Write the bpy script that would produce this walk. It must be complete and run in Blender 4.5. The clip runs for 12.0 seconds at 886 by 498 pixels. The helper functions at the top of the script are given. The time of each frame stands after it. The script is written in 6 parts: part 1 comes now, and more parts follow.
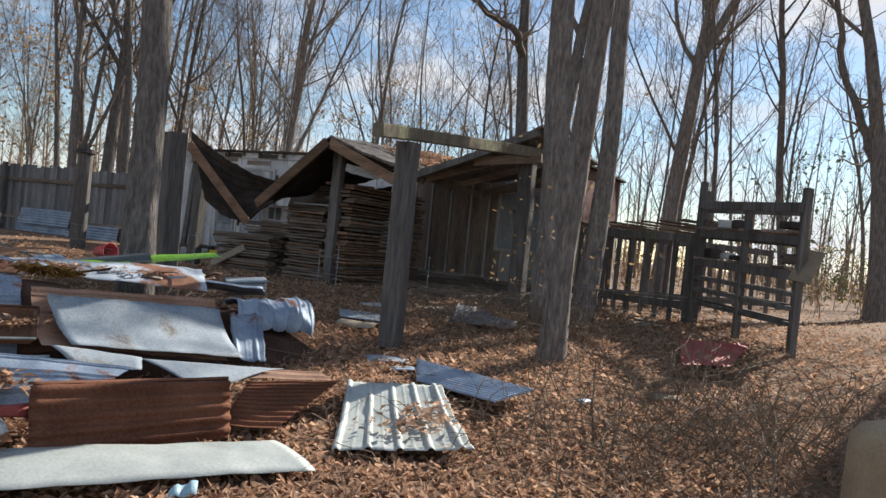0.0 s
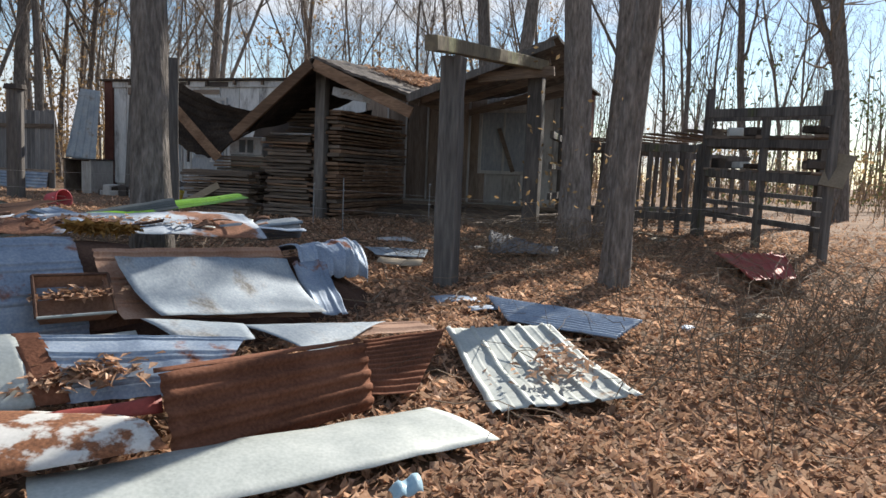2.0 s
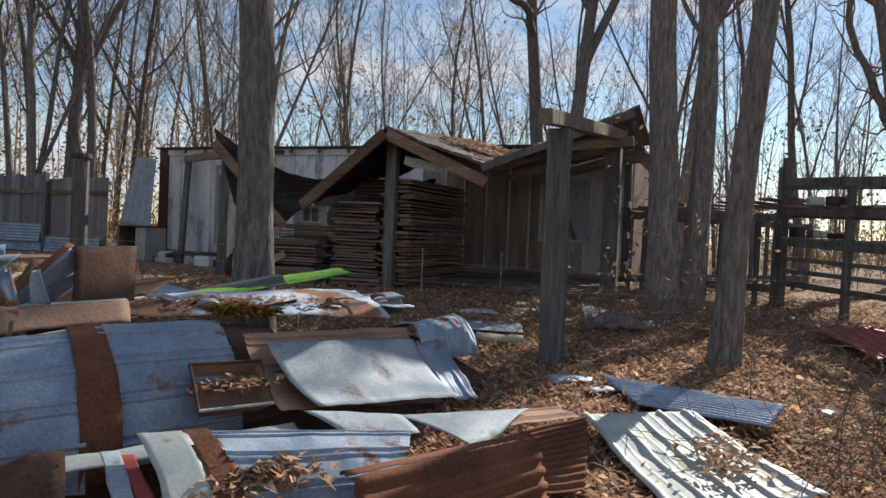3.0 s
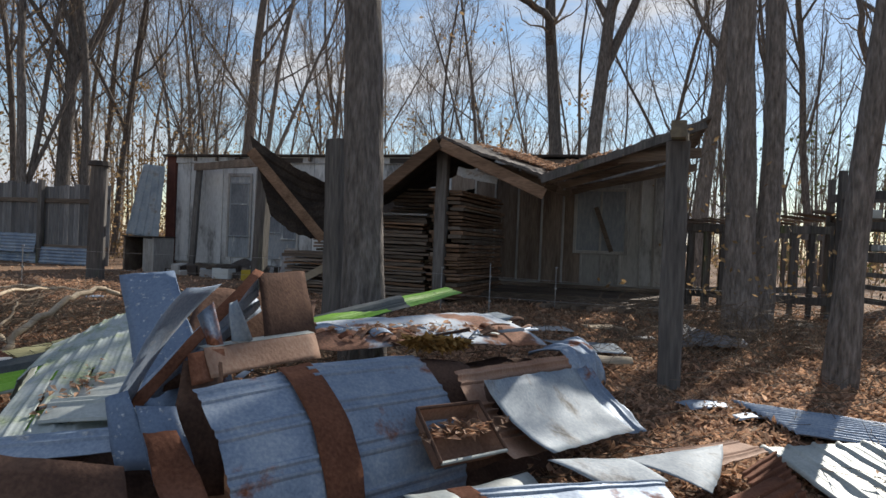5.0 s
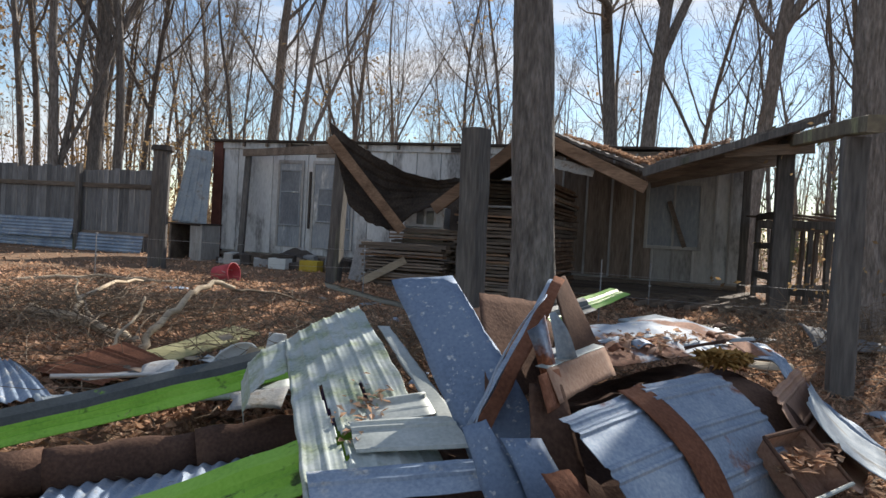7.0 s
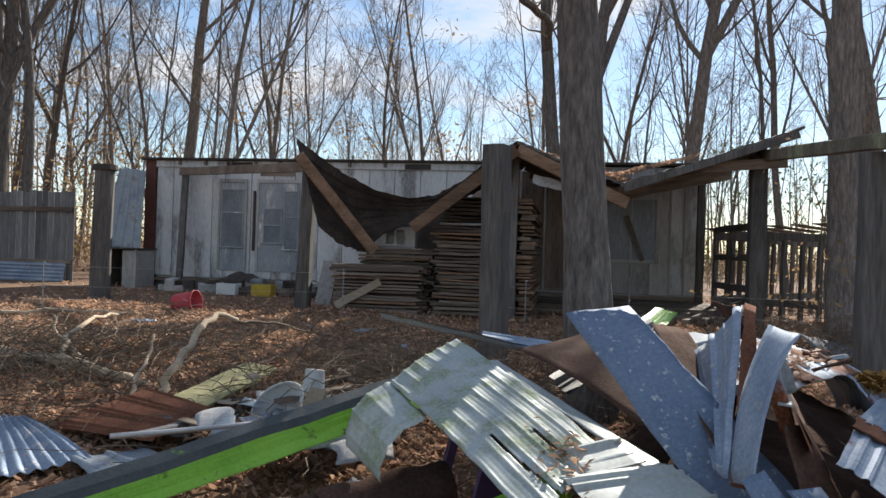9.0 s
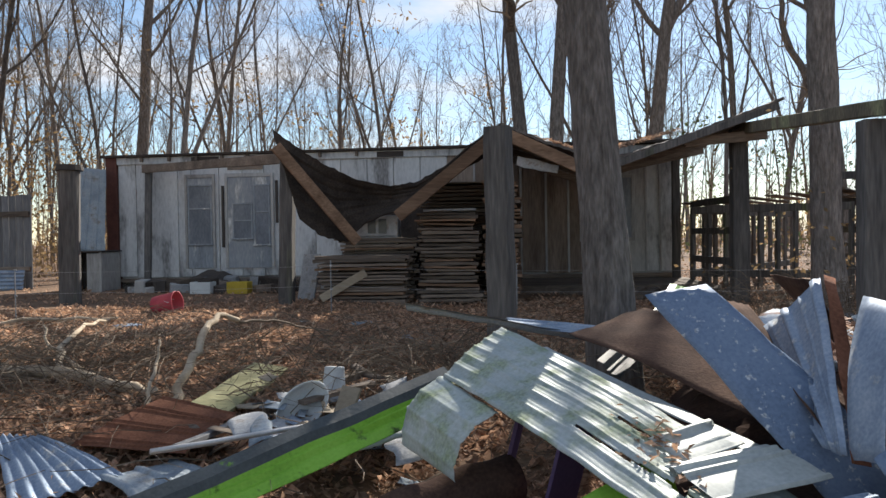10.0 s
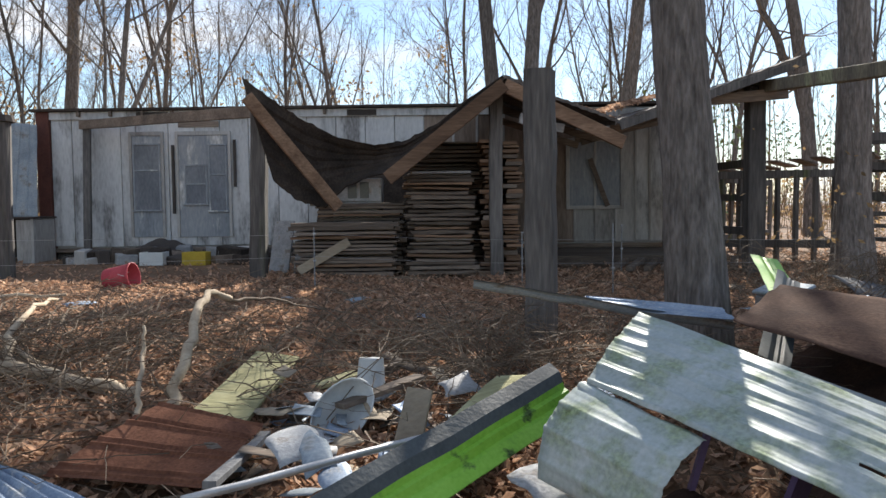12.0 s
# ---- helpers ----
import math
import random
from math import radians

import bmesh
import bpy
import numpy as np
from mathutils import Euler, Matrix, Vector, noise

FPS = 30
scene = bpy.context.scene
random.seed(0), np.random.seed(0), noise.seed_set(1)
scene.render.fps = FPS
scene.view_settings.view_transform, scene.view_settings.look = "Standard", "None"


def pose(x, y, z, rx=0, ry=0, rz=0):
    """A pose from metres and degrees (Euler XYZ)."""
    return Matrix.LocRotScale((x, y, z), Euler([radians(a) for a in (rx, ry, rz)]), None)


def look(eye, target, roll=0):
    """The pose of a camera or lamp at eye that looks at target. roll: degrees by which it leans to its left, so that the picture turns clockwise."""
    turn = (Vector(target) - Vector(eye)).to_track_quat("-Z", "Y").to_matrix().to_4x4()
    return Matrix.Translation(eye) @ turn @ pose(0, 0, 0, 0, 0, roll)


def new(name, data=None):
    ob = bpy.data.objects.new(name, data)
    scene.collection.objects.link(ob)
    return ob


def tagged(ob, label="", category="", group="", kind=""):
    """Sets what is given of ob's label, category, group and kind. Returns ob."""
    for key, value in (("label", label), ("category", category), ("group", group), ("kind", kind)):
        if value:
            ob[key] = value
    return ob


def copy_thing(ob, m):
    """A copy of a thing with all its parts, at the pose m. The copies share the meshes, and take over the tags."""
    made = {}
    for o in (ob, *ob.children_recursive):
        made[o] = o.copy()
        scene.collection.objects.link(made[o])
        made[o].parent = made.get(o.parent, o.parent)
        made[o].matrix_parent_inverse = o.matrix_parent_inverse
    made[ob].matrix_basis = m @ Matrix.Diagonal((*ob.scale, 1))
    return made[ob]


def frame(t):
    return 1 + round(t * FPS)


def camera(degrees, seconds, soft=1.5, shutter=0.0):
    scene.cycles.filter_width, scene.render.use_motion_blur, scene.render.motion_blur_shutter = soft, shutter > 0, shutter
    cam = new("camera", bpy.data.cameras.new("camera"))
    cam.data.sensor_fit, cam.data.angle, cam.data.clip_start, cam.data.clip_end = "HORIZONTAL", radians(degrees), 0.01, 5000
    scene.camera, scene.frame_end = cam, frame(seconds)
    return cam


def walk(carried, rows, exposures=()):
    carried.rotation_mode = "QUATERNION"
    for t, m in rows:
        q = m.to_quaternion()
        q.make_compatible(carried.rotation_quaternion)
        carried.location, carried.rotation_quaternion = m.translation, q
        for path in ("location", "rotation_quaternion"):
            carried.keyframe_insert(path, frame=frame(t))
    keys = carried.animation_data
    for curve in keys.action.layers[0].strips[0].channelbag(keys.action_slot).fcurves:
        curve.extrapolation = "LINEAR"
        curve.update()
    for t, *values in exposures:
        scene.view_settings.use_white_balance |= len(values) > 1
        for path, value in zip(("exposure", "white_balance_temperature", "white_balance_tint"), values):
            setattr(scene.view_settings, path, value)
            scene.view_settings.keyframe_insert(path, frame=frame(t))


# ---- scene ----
cam = camera(61.5, 12.0)
METRES, EYE, TILT, LEAN, TURN = 8.33, 1.6, -1.0, 0.0, 0.0
ROWS = [
    (0.0, 0.0, 0.0, 0.0, -0.05, 0.56, -5.55),
    (0.5, -0.0433, 0.0217, 0.002, -2.02, 0.03, -4.78),
    (1.0, -0.0796, 0.0373, 0.0041, -4.42, -1.45, -3.89),
    (1.5, -0.1173, 0.0678, -0.0026, -5.83, -4.59, -2.44),
    (2.0, -0.1638, 0.0903, -0.0064, -6.97, -4.85, -2.16),
    (2.5, -0.2046, 0.0987, 0.0069, -7.65, -1.84, -2.07),
    (3.0, -0.2586, 0.1266, 0.0033, -5.7, -0.15, -2.19),
    (3.5, -0.3122, 0.1443, 0.0061, -4.59, 0.83, -2.33),
    (5.5, -0.45, 0.2198, 0.0096, -9.52, -0.07, -2.18),
    (6.0, -0.4996, 0.2489, 0.0006, -9.16, -1.86, -2.05),
    (6.5, -0.5447, 0.2564, 0.0079, -9.31, -0.68, -3.01),
    (7.0, -0.575, 0.2665, 0.0103, -9.72, -0.37, -3.0),
    (9.0, -0.6989, 0.3377, 0.0118, -17.65, 1.16, -1.53),
    (9.5, -0.725, 0.3526, 0.0106, -19.21, 1.04, -0.61),
    (10.0, -0.7455, 0.3729, 0.0127, -21.28, 0.11, 1.32),
    (10.5, -0.7536, 0.4097, 0.0134, -23.81, -0.65, 3.04),
    (11.0, -0.769, 0.4428, 0.0142, -26.05, -0.21, 2.89),
    (11.5, -0.7795, 0.4767, 0.0114, -26.74, -1.05, 1.74),
    (12.0, -0.7818, 0.5209, 0.0096, -26.38, -2.29, 1.08),
]

EXPOSURE = 0.78
walk(cam, [(t, pose(0, 0, EYE, TILT, LEAN, TURN) @ pose(METRES * x, METRES * y, METRES * z, 90 + pitch, roll, yaw)) for t, x, y, z, yaw, pitch, roll in ROWS],
     [(0.0, EXPOSURE + 0.05, 6530, 10), (1.0, EXPOSURE + 0.15, 6530, 10), (2.5, EXPOSURE + 0.1, 6530, 10),
      (3.0, EXPOSURE - 0.15, 6530, 10), (3.4, EXPOSURE - 0.36, 6530, 10), (3.7, EXPOSURE - 0.36, 6530, 10),
      (5.3, EXPOSURE - 0.05, 6530, 10), (5.5, EXPOSURE + 0.18, 6560, 10), (6.5, EXPOSURE + 0.15, 6560, 10), (9.0, EXPOSURE + 0.17, 6530, 10), (10.0, EXPOSURE + 0.18, 6510, 10), (10.5, EXPOSURE + 0.42, 6490, 10), (12.0, EXPOSURE + 0.4, 6490, 10)])

# ---- light ----
SUN_AZ, SUN_EL = 43.0, 31.0     # degrees right of +y, degrees up
to_sun = Vector((math.sin(radians(SUN_AZ)) * math.cos(radians(SUN_EL)), math.cos(radians(SUN_AZ)) * math.cos(radians(SUN_EL)), math.sin(radians(SUN_EL))))
world = bpy.data.worlds.new("sky")
scene.world = world
world.use_nodes = True
wn, wl = world.node_tree.nodes, world.node_tree.links
sky = wn.new("ShaderNodeTexSky")
sky.sky_type, sky.sun_disc = "NISHITA", False
sky.sun_elevation, sky.sun_rotation = radians(SUN_EL), radians(SUN_AZ)
sky.air_density, sky.dust_density, sky.ozone_density = 1.0, 0.1, 1.6
wco = wn.new("ShaderNodeTexCoord")
wmap = wn.new("ShaderNodeMapping")
wmap.inputs["Scale"].default_value = (1.6, 1.6, 5.0)
wnoise = wn.new("ShaderNodeTexNoise")
wnoise.inputs["Scale"].default_value, wnoise.inputs["Detail"].default_value, wnoise.inputs["Roughness"].default_value = 1.6, 8.0, 0.58
wramp = wn.new("ShaderNodeValToRGB")
wramp.color_ramp.elements[0].position, wramp.color_ramp.elements[1].position = 0.48, 0.62
wmix = wn.new("ShaderNodeMixRGB")
wmix.inputs["Color2"].default_value = (6.2, 6.4, 6.8, 1)
wback = wn["Background"]
wback.inputs["Strength"].default_value = 0.075
wl.new(wco.outputs["Generated"], wmap.inputs["Vector"])
wl.new(wmap.outputs["Vector"], wnoise.inputs["Vector"])
wl.new(wnoise.outputs["Fac"], wramp.inputs["Fac"])
wl.new(wramp.outputs["Color"], wmix.inputs["Fac"])
wl.new(sky.outputs["Color"], wmix.inputs["Color1"])
wl.new(wmix.outputs["Color"], wback.inputs["Color"])
sun = new("sun", bpy.data.lights.new("sun", "SUN"))
sun.data.energy, sun.data.angle, sun.data.color = 5.0, radians(0.5), (1.0, 0.93, 0.83)
sun.matrix_world = look(to_sun * 50, (0, 0, 0))


# ---- materials ----
def material(name, stops, scale=6.0, stretch=(1, 1, 1), rough=0.8, metal=0.0, bump=0.3, fine=60.0, vary=0.15, island=False, second=None, second_at=(0.5, 0.6), second_scale=2.0, second_rough=0.9, coords="Object", spec=0.25, relief=0.02, thin=0.0):
    """Two scales of noise over a ramp of colours, a second colour in patches (rust, moss, dirt), bump from both."""
    m = bpy.data.materials.new(name)
    m.use_nodes = True
    n, l = m.node_tree.nodes, m.node_tree.links
    b = n["Principled BSDF"]
    co = n.new("ShaderNodeTexCoord")
    mp = n.new("ShaderNodeMapping")
    mp.inputs["Scale"].default_value = stretch
    l.new(co.outputs[coords], mp.inputs["Vector"])
    rnd = n.new("ShaderNodeNewGeometry") if island else n.new("ShaderNodeObjectInfo")
    rout = rnd.outputs["Random Per Island"] if island else rnd.outputs["Random"]
    off = n.new("ShaderNodeVectorMath")
    off.operation = "MULTIPLY_ADD"
    comb = n.new("ShaderNodeCombineXYZ")
    for k in range(3):
        l.new(rout, comb.inputs[k])
    off.inputs[1].default_value = (37, 53, 71)
    l.new(comb.outputs[0], off.inputs[0])
    l.new(mp.outputs["Vector"], off.inputs[2])
    big, small = n.new("ShaderNodeTexNoise"), n.new("ShaderNodeTexNoise")
    for tex, sc, det in ((big, scale, 5.0), (small, fine, 4.0)):
        tex.inputs["Scale"].default_value, tex.inputs["Detail"].default_value = sc, det
        l.new(off.outputs[0], tex.inputs["Vector"])
    add = n.new("ShaderNodeMath")
    add.operation = "MULTIPLY_ADD"
    add.inputs[1].default_value = 0.45
    l.new(small.outputs["Fac"], add.inputs[0])
    half = n.new("ShaderNodeMath")
    half.operation = "MULTIPLY"
    half.inputs[1].default_value = 0.62
    l.new(big.outputs["Fac"], half.inputs[0])
    l.new(half.outputs[0], add.inputs[2])
    ramp = n.new("ShaderNodeValToRGB")
    el = ramp.color_ramp.elements
    while len(el) < len(stops):
        el.new(0.5)
    for k, c in enumerate(stops):
        el[k].position = 0.3 + 0.46 * k / max(1, len(stops) - 1)
        el[k].color = (*c, 1)
    l.new(add.outputs[0], ramp.inputs["Fac"])
    colour = ramp.outputs["Color"]
    b.inputs["Roughness"].default_value, b.inputs["Metallic"].default_value = rough, metal
    b.inputs["Specular IOR Level"].default_value = spec
    if second:
        patch = n.new("ShaderNodeTexNoise")
        patch.inputs["Scale"].default_value, patch.inputs["Detail"].default_value, patch.inputs["Roughness"].default_value = second_scale, 7.0, 0.62
        l.new(off.outputs[0], patch.inputs["Vector"])
        mask = n.new("ShaderNodeValToRGB")
        mask.color_ramp.elements[0].position, mask.color_ramp.elements[1].position = second_at
        l.new(patch.outputs["Fac"], mask.inputs["Fac"])
        mix = n.new("ShaderNodeMixRGB")
        l.new(mask.outputs["Color"], mix.inputs["Fac"])
        l.new(colour, mix.inputs["Color1"])
        stain = n.new("ShaderNodeValToRGB")
        stain.color_ramp.elements[0].color = (*[c * 0.55 for c in second], 1)
        stain.color_ramp.elements[1].color = (*[min(1, c * 1.5) for c in second], 1)
        stain.color_ramp.elements[0].position, stain.color_ramp.elements[1].position = 0.3, 0.75
        l.new(small.outputs["Fac"], stain.inputs["Fac"])
        l.new(stain.outputs["Color"], mix.inputs["Color2"])
        colour = mix.outputs["Color"]
        for key, base, other in (("Roughness", rough, second_rough), ("Metallic", metal, 0.0)):
            mr = n.new("ShaderNodeMapRange")
            mr.inputs["To Min"].default_value, mr.inputs["To Max"].default_value = base, other
            l.new(mask.outputs["Color"], mr.inputs["Value"])
            l.new(mr.outputs["Result"], b.inputs[key])
    if vary:
        hsv = n.new("ShaderNodeHueSaturation")
        mr = n.new("ShaderNodeMapRange")
        mr.inputs["To Min"].default_value, mr.inputs["To Max"].default_value = 1 - vary, 1 + vary
        l.new(rout, mr.inputs["Value"])
        l.new(mr.outputs["Result"], hsv.inputs["Value"])
        l.new(colour, hsv.inputs["Color"])
        colour = hsv.outputs["Color"]
    l.new(colour, b.inputs["Base Color"])
    if bump:
        bp = n.new("ShaderNodeBump")
        bp.inputs["Strength"].default_value, bp.inputs["Distance"].default_value = bump, relief
        l.new(add.outputs[0], bp.inputs["Height"])
        l.new(bp.outputs["Normal"], b.inputs["Normal"])
    if thin:
        glow, blend = n.new("ShaderNodeBsdfTranslucent"), n.new("ShaderNodeMixShader")
        blend.inputs["Fac"].default_value = thin
        l.new(colour, glow.inputs["Color"])
        l.new(b.outputs["BSDF"], blend.inputs[1])
        l.new(glow.outputs["BSDF"], blend.inputs[2])
        l.new(blend.outputs["Shader"], n["Material Output"].inputs["Surface"])
    return m


RUST = (0.22, 0.085, 0.045)
M = {
    "ground": material("leafy_soil", [(0.06, 0.038, 0.025), (0.18, 0.106, 0.064), (0.336, 0.21, 0.132)], 1.2, rough=1.0, bump=0.9, fine=26, vary=0, second=(0.16, 0.11, 0.07), second_at=(0.45, 0.65), second_scale=5),
    "leaf": material("dead_leaf", [(0.22, 0.12, 0.075), (0.46, 0.29, 0.19), (0.68, 0.50, 0.37)], 3, rough=0.7, bump=0.1, vary=0.5, island=True, thin=0.4),
    "twig": material("twig_bark", [(0.10, 0.075, 0.055), (0.24, 0.19, 0.14)], 8, rough=0.9, vary=0.35, island=True),
    "bark": material("tree_bark", [(0.055, 0.049, 0.044), (0.165, 0.148, 0.135), (0.31, 0.28, 0.26)], 24, (1, 1, 0.2), 0.95, bump=1.0, relief=0.06, fine=60, vary=0.2),
    "twigs": material("bare_twigs", [(0.138, 0.109, 0.081), (0.287, 0.224, 0.161)], 3, rough=0.95, bump=0, vary=0.25),
    "pale_branch": material("weathered_branch", [(0.30, 0.23, 0.16), (0.55, 0.46, 0.34)], 9, rough=0.85, vary=0.1),
    "post": material("weathered_post", [(0.045, 0.043, 0.043), (0.111, 0.105, 0.1), (0.208, 0.194, 0.181)], 5, (1, 1, 0.1), 0.9, bump=0.8, fine=40, second=(0.10, 0.12, 0.05), second_at=(0.58, 0.72)),
    "board": material("grey_board", [(0.07, 0.056, 0.047), (0.166, 0.133, 0.107), (0.302, 0.248, 0.2)], 5, (0.12, 1, 1), 0.9, bump=0.7, fine=45, vary=0.4),
    "brown_board": material("brown_board", [(0.086, 0.053, 0.035), (0.196, 0.125, 0.082), (0.328, 0.218, 0.149)], 5, (0.12, 1, 1), 0.9, bump=0.6, fine=45, vary=0.3),
    "pale_board": material("pale_board", [(0.20, 0.165, 0.12), (0.38, 0.32, 0.24)], 5, (0.12, 1, 1), 0.85, bump=0.5, fine=45, vary=0.2),
    "mossy_board": material("mossy_board", [(0.17, 0.165, 0.085), (0.33, 0.315, 0.17), (0.47, 0.45, 0.28)], 6, (0.3, 1, 1), 0.95, bump=0.5, fine=40),
    "brown_plank": material("brown_plank", [(0.098, 0.072, 0.057), (0.214, 0.167, 0.132), (0.351, 0.283, 0.234)], 5, (1, 1, 0.12), 0.9, bump=0.6, fine=45, vary=0.3),
    "hood": material("rusting_white_enamel", [(0.36, 0.37, 0.35), (0.48, 0.48, 0.46), (0.58, 0.57, 0.55)], 3, rough=0.5, bump=0.15, second=(0.19, 0.085, 0.045), second_at=(0.47, 0.53), second_scale=4.5, relief=0.004),
    "old_pane": material("dusty_pane", [(0.09, 0.105, 0.13), (0.16, 0.18, 0.21), (0.26, 0.28, 0.30)], 3, (1, 1, 0.4), 0.35, bump=0.05, fine=30),
    "blue_plastic": material("light_blue_plastic", [(0.22, 0.38, 0.48), (0.40, 0.55, 0.64)], 9, rough=0.4, bump=0.2),
    "fence_board": material("fence_board", [(0.075, 0.077, 0.083), (0.172, 0.175, 0.182), (0.287, 0.287, 0.287)], 4, (1, 1, 0.12), 0.9, bump=0.6, fine=40, vary=0.35),
    "white_wall": material("flaking_white_wall", [(0.35, 0.36, 0.37), (0.54, 0.555, 0.56), (0.68, 0.69, 0.69)], 1.6, (1, 1, 0.3), 0.8, bump=0.3, fine=30, vary=0.1, second=(0.27, 0.27, 0.27), second_at=(0.52, 0.62), second_scale=2.2),
    "grey_wall": material("grey_wall", [(0.27, 0.265, 0.255), (0.42, 0.415, 0.4), (0.53, 0.52, 0.5)], 1.6, (1, 1, 0.25), 0.85, bump=0.3, fine=30, vary=0.12, second=(0.19, 0.175, 0.16), second_at=(0.5, 0.72), second_scale=1.4),
    "maroon": material("maroon_trim", [(0.07, 0.03, 0.025), (0.15, 0.06, 0.045)], 6, rough=0.8),
    "roofing": material("tar_roofing", [(0.02, 0.018, 0.016), (0.052, 0.042, 0.036), (0.1, 0.08, 0.066)], 4, rough=0.95, bump=0.9, fine=36, vary=0.1),
    "shingle": material("old_shingle", [(0.05, 0.043, 0.038), (0.12, 0.105, 0.095), (0.23, 0.21, 0.19)], 9, rough=0.9, bump=0.7, vary=0.3),
    "galv": material("galvanised_sheet", [(0.126, 0.171, 0.243), (0.243, 0.306, 0.396), (0.414, 0.468, 0.522)], 4.5, (1, 1, 1), 0.62, 0.35, 0.12, 70, 0.1, second=RUST, second_at=(0.60, 0.66), second_scale=2.2, relief=0.004),
    "galv_clean": material("zinc_sheet", [(0.15, 0.20, 0.28), (0.27, 0.34, 0.44), (0.43, 0.49, 0.57)], 4, (1, 1, 1), 0.62, 0.35, 0.1, 70, 0.08, second=(0.5, 0.5, 0.48), second_at=(0.58, 0.7), second_scale=9, relief=0.004),
    "galv_rust": material("rusting_sheet", [(0.20, 0.25, 0.32), (0.34, 0.39, 0.45), (0.50, 0.54, 0.58)], 3, (1, 1, 1), 0.8, 0.1, 0.15, 70, 0.1, second=(0.22, 0.11, 0.07), second_at=(0.51, 0.56), second_scale=1.7, relief=0.004),
    "white_metal": material("white_painted_sheet", [(0.27, 0.30, 0.29), (0.40, 0.435, 0.42), (0.53, 0.56, 0.54)], 4, (1, 1, 1), 0.55, 0.15, 0.12, 60, 0.06, second=(0.34, 0.24, 0.16), second_at=(0.66, 0.74), second_scale=3.5, relief=0.004),
    "mossy_metal": material("algae_white_sheet", [(0.29, 0.34, 0.31), (0.41, 0.46, 0.45), (0.53, 0.57, 0.57)], 4, (1, 1, 1), 0.55, 0.15, 0.15, 60, 0.05, second=(0.24, 0.30, 0.15), second_at=(0.46, 0.68), second_scale=5, relief=0.004),
    "rust": material("rust_sheet", [(0.07, 0.032, 0.021), (0.165, 0.073, 0.045), (0.26, 0.125, 0.082)], 3, (1, 1, 1), 0.92, 0.0, 0.4, 60, 0.12, spec=0.08),
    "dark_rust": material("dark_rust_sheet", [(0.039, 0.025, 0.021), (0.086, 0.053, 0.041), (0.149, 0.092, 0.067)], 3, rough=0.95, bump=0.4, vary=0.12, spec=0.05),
    "pink_rust": material("pinkish_rust_sheet", [(0.17, 0.09, 0.06), (0.30, 0.18, 0.125), (0.40, 0.27, 0.2)], 3, rough=0.8, bump=0.3),
    "lime": material("lime_paint", [(0.13, 0.31, 0.03), (0.22, 0.46, 0.05), (0.28, 0.54, 0.08)], 3, rough=0.42, bump=0.08, vary=0.05, second=(0.06, 0.095, 0.035), second_at=(0.58, 0.66), second_scale=7, relief=0.004),
    "black_trim": material("black_trim", [(0.045, 0.055, 0.06), (0.10, 0.115, 0.12)], 6, rough=0.55, bump=0.15, second=(0.14, 0.26, 0.06), second_at=(0.66, 0.69), second_scale=5),
    "purple": material("purple_panel", [(0.09, 0.06, 0.14), (0.16, 0.11, 0.22)], 5, rough=0.6, bump=0.1),
    "red": material("faded_red_sheet", [(0.20, 0.035, 0.03), (0.36, 0.08, 0.065)], 4, rough=0.6, bump=0.2, second=(0.2, 0.12, 0.08), second_at=(0.55, 0.7)),
    "pink": material("red_plastic", [(0.30, 0.035, 0.05), (0.52, 0.09, 0.11)], 5, rough=0.6, bump=0.08),
    "plastic": material("grey_plastic", [(0.45, 0.48, 0.48), (0.62, 0.65, 0.65)], 4, rough=0.5, bump=0.06),
    "white": material("dirty_white", [(0.20, 0.21, 0.22), (0.48, 0.49, 0.50)], 9, rough=0.65, bump=0.3, vary=0.3, second=(0.25, 0.22, 0.19), second_at=(0.55, 0.68), second_scale=9),
    "yellow": material("yellow_paint", [(0.35, 0.25, 0.03), (0.6, 0.45, 0.06)], 5, rough=0.6),
    "pipe": material("grey_conduit", [(0.32, 0.32, 0.32), (0.5, 0.5, 0.5)], 6, rough=0.4, metal=0.5, bump=0.05),
    "straw": material("dry_straw", [(0.20, 0.11, 0.03), (0.42, 0.26, 0.09)], 9, rough=0.95, bump=0.2, vary=0.4, island=True),
    # for black junk, and for shade painted into gaps and recesses
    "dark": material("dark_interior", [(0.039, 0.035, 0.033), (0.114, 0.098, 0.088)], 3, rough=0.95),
    "blue_door": material("faded_blue_door", [(0.16, 0.18, 0.20), (0.29, 0.32, 0.35), (0.42, 0.44, 0.46)], 1.8, (1, 1, 0.3), 0.8, bump=0.2, fine=30, vary=0.1, second=(0.6, 0.6, 0.58), second_at=(0.56, 0.64), second_scale=2.6),
    "glass": material("dirty_glass", [(0.06, 0.07, 0.08), (0.12, 0.13, 0.14)], 4, rough=0.15, bump=0.02),
    "brush": material("dry_brush", [(0.20, 0.14, 0.09), (0.40, 0.29, 0.19)], 3, rough=0.95, bump=0, vary=0.35, island=True),
    "dry_leaf": material("dry_hanging_leaf", [(0.22, 0.14, 0.07), (0.42, 0.30, 0.16)], 3, rough=0.9, bump=0, vary=0.45, island=True, thin=0.4),
    "lichen_beam": material("lichened_beam", [(0.10, 0.09, 0.07), (0.20, 0.175, 0.13), (0.34, 0.31, 0.2)], 5, (0.4, 1, 0.4), 0.9, bump=0.6, fine=40, second=(0.33, 0.34, 0.2), second_at=(0.55, 0.68), second_scale=3),
    "green_leaf": material("olive_leaf", [(0.10, 0.13, 0.05), (0.24, 0.28, 0.12)], 3, rough=0.9, bump=0, vary=0.4, island=True),
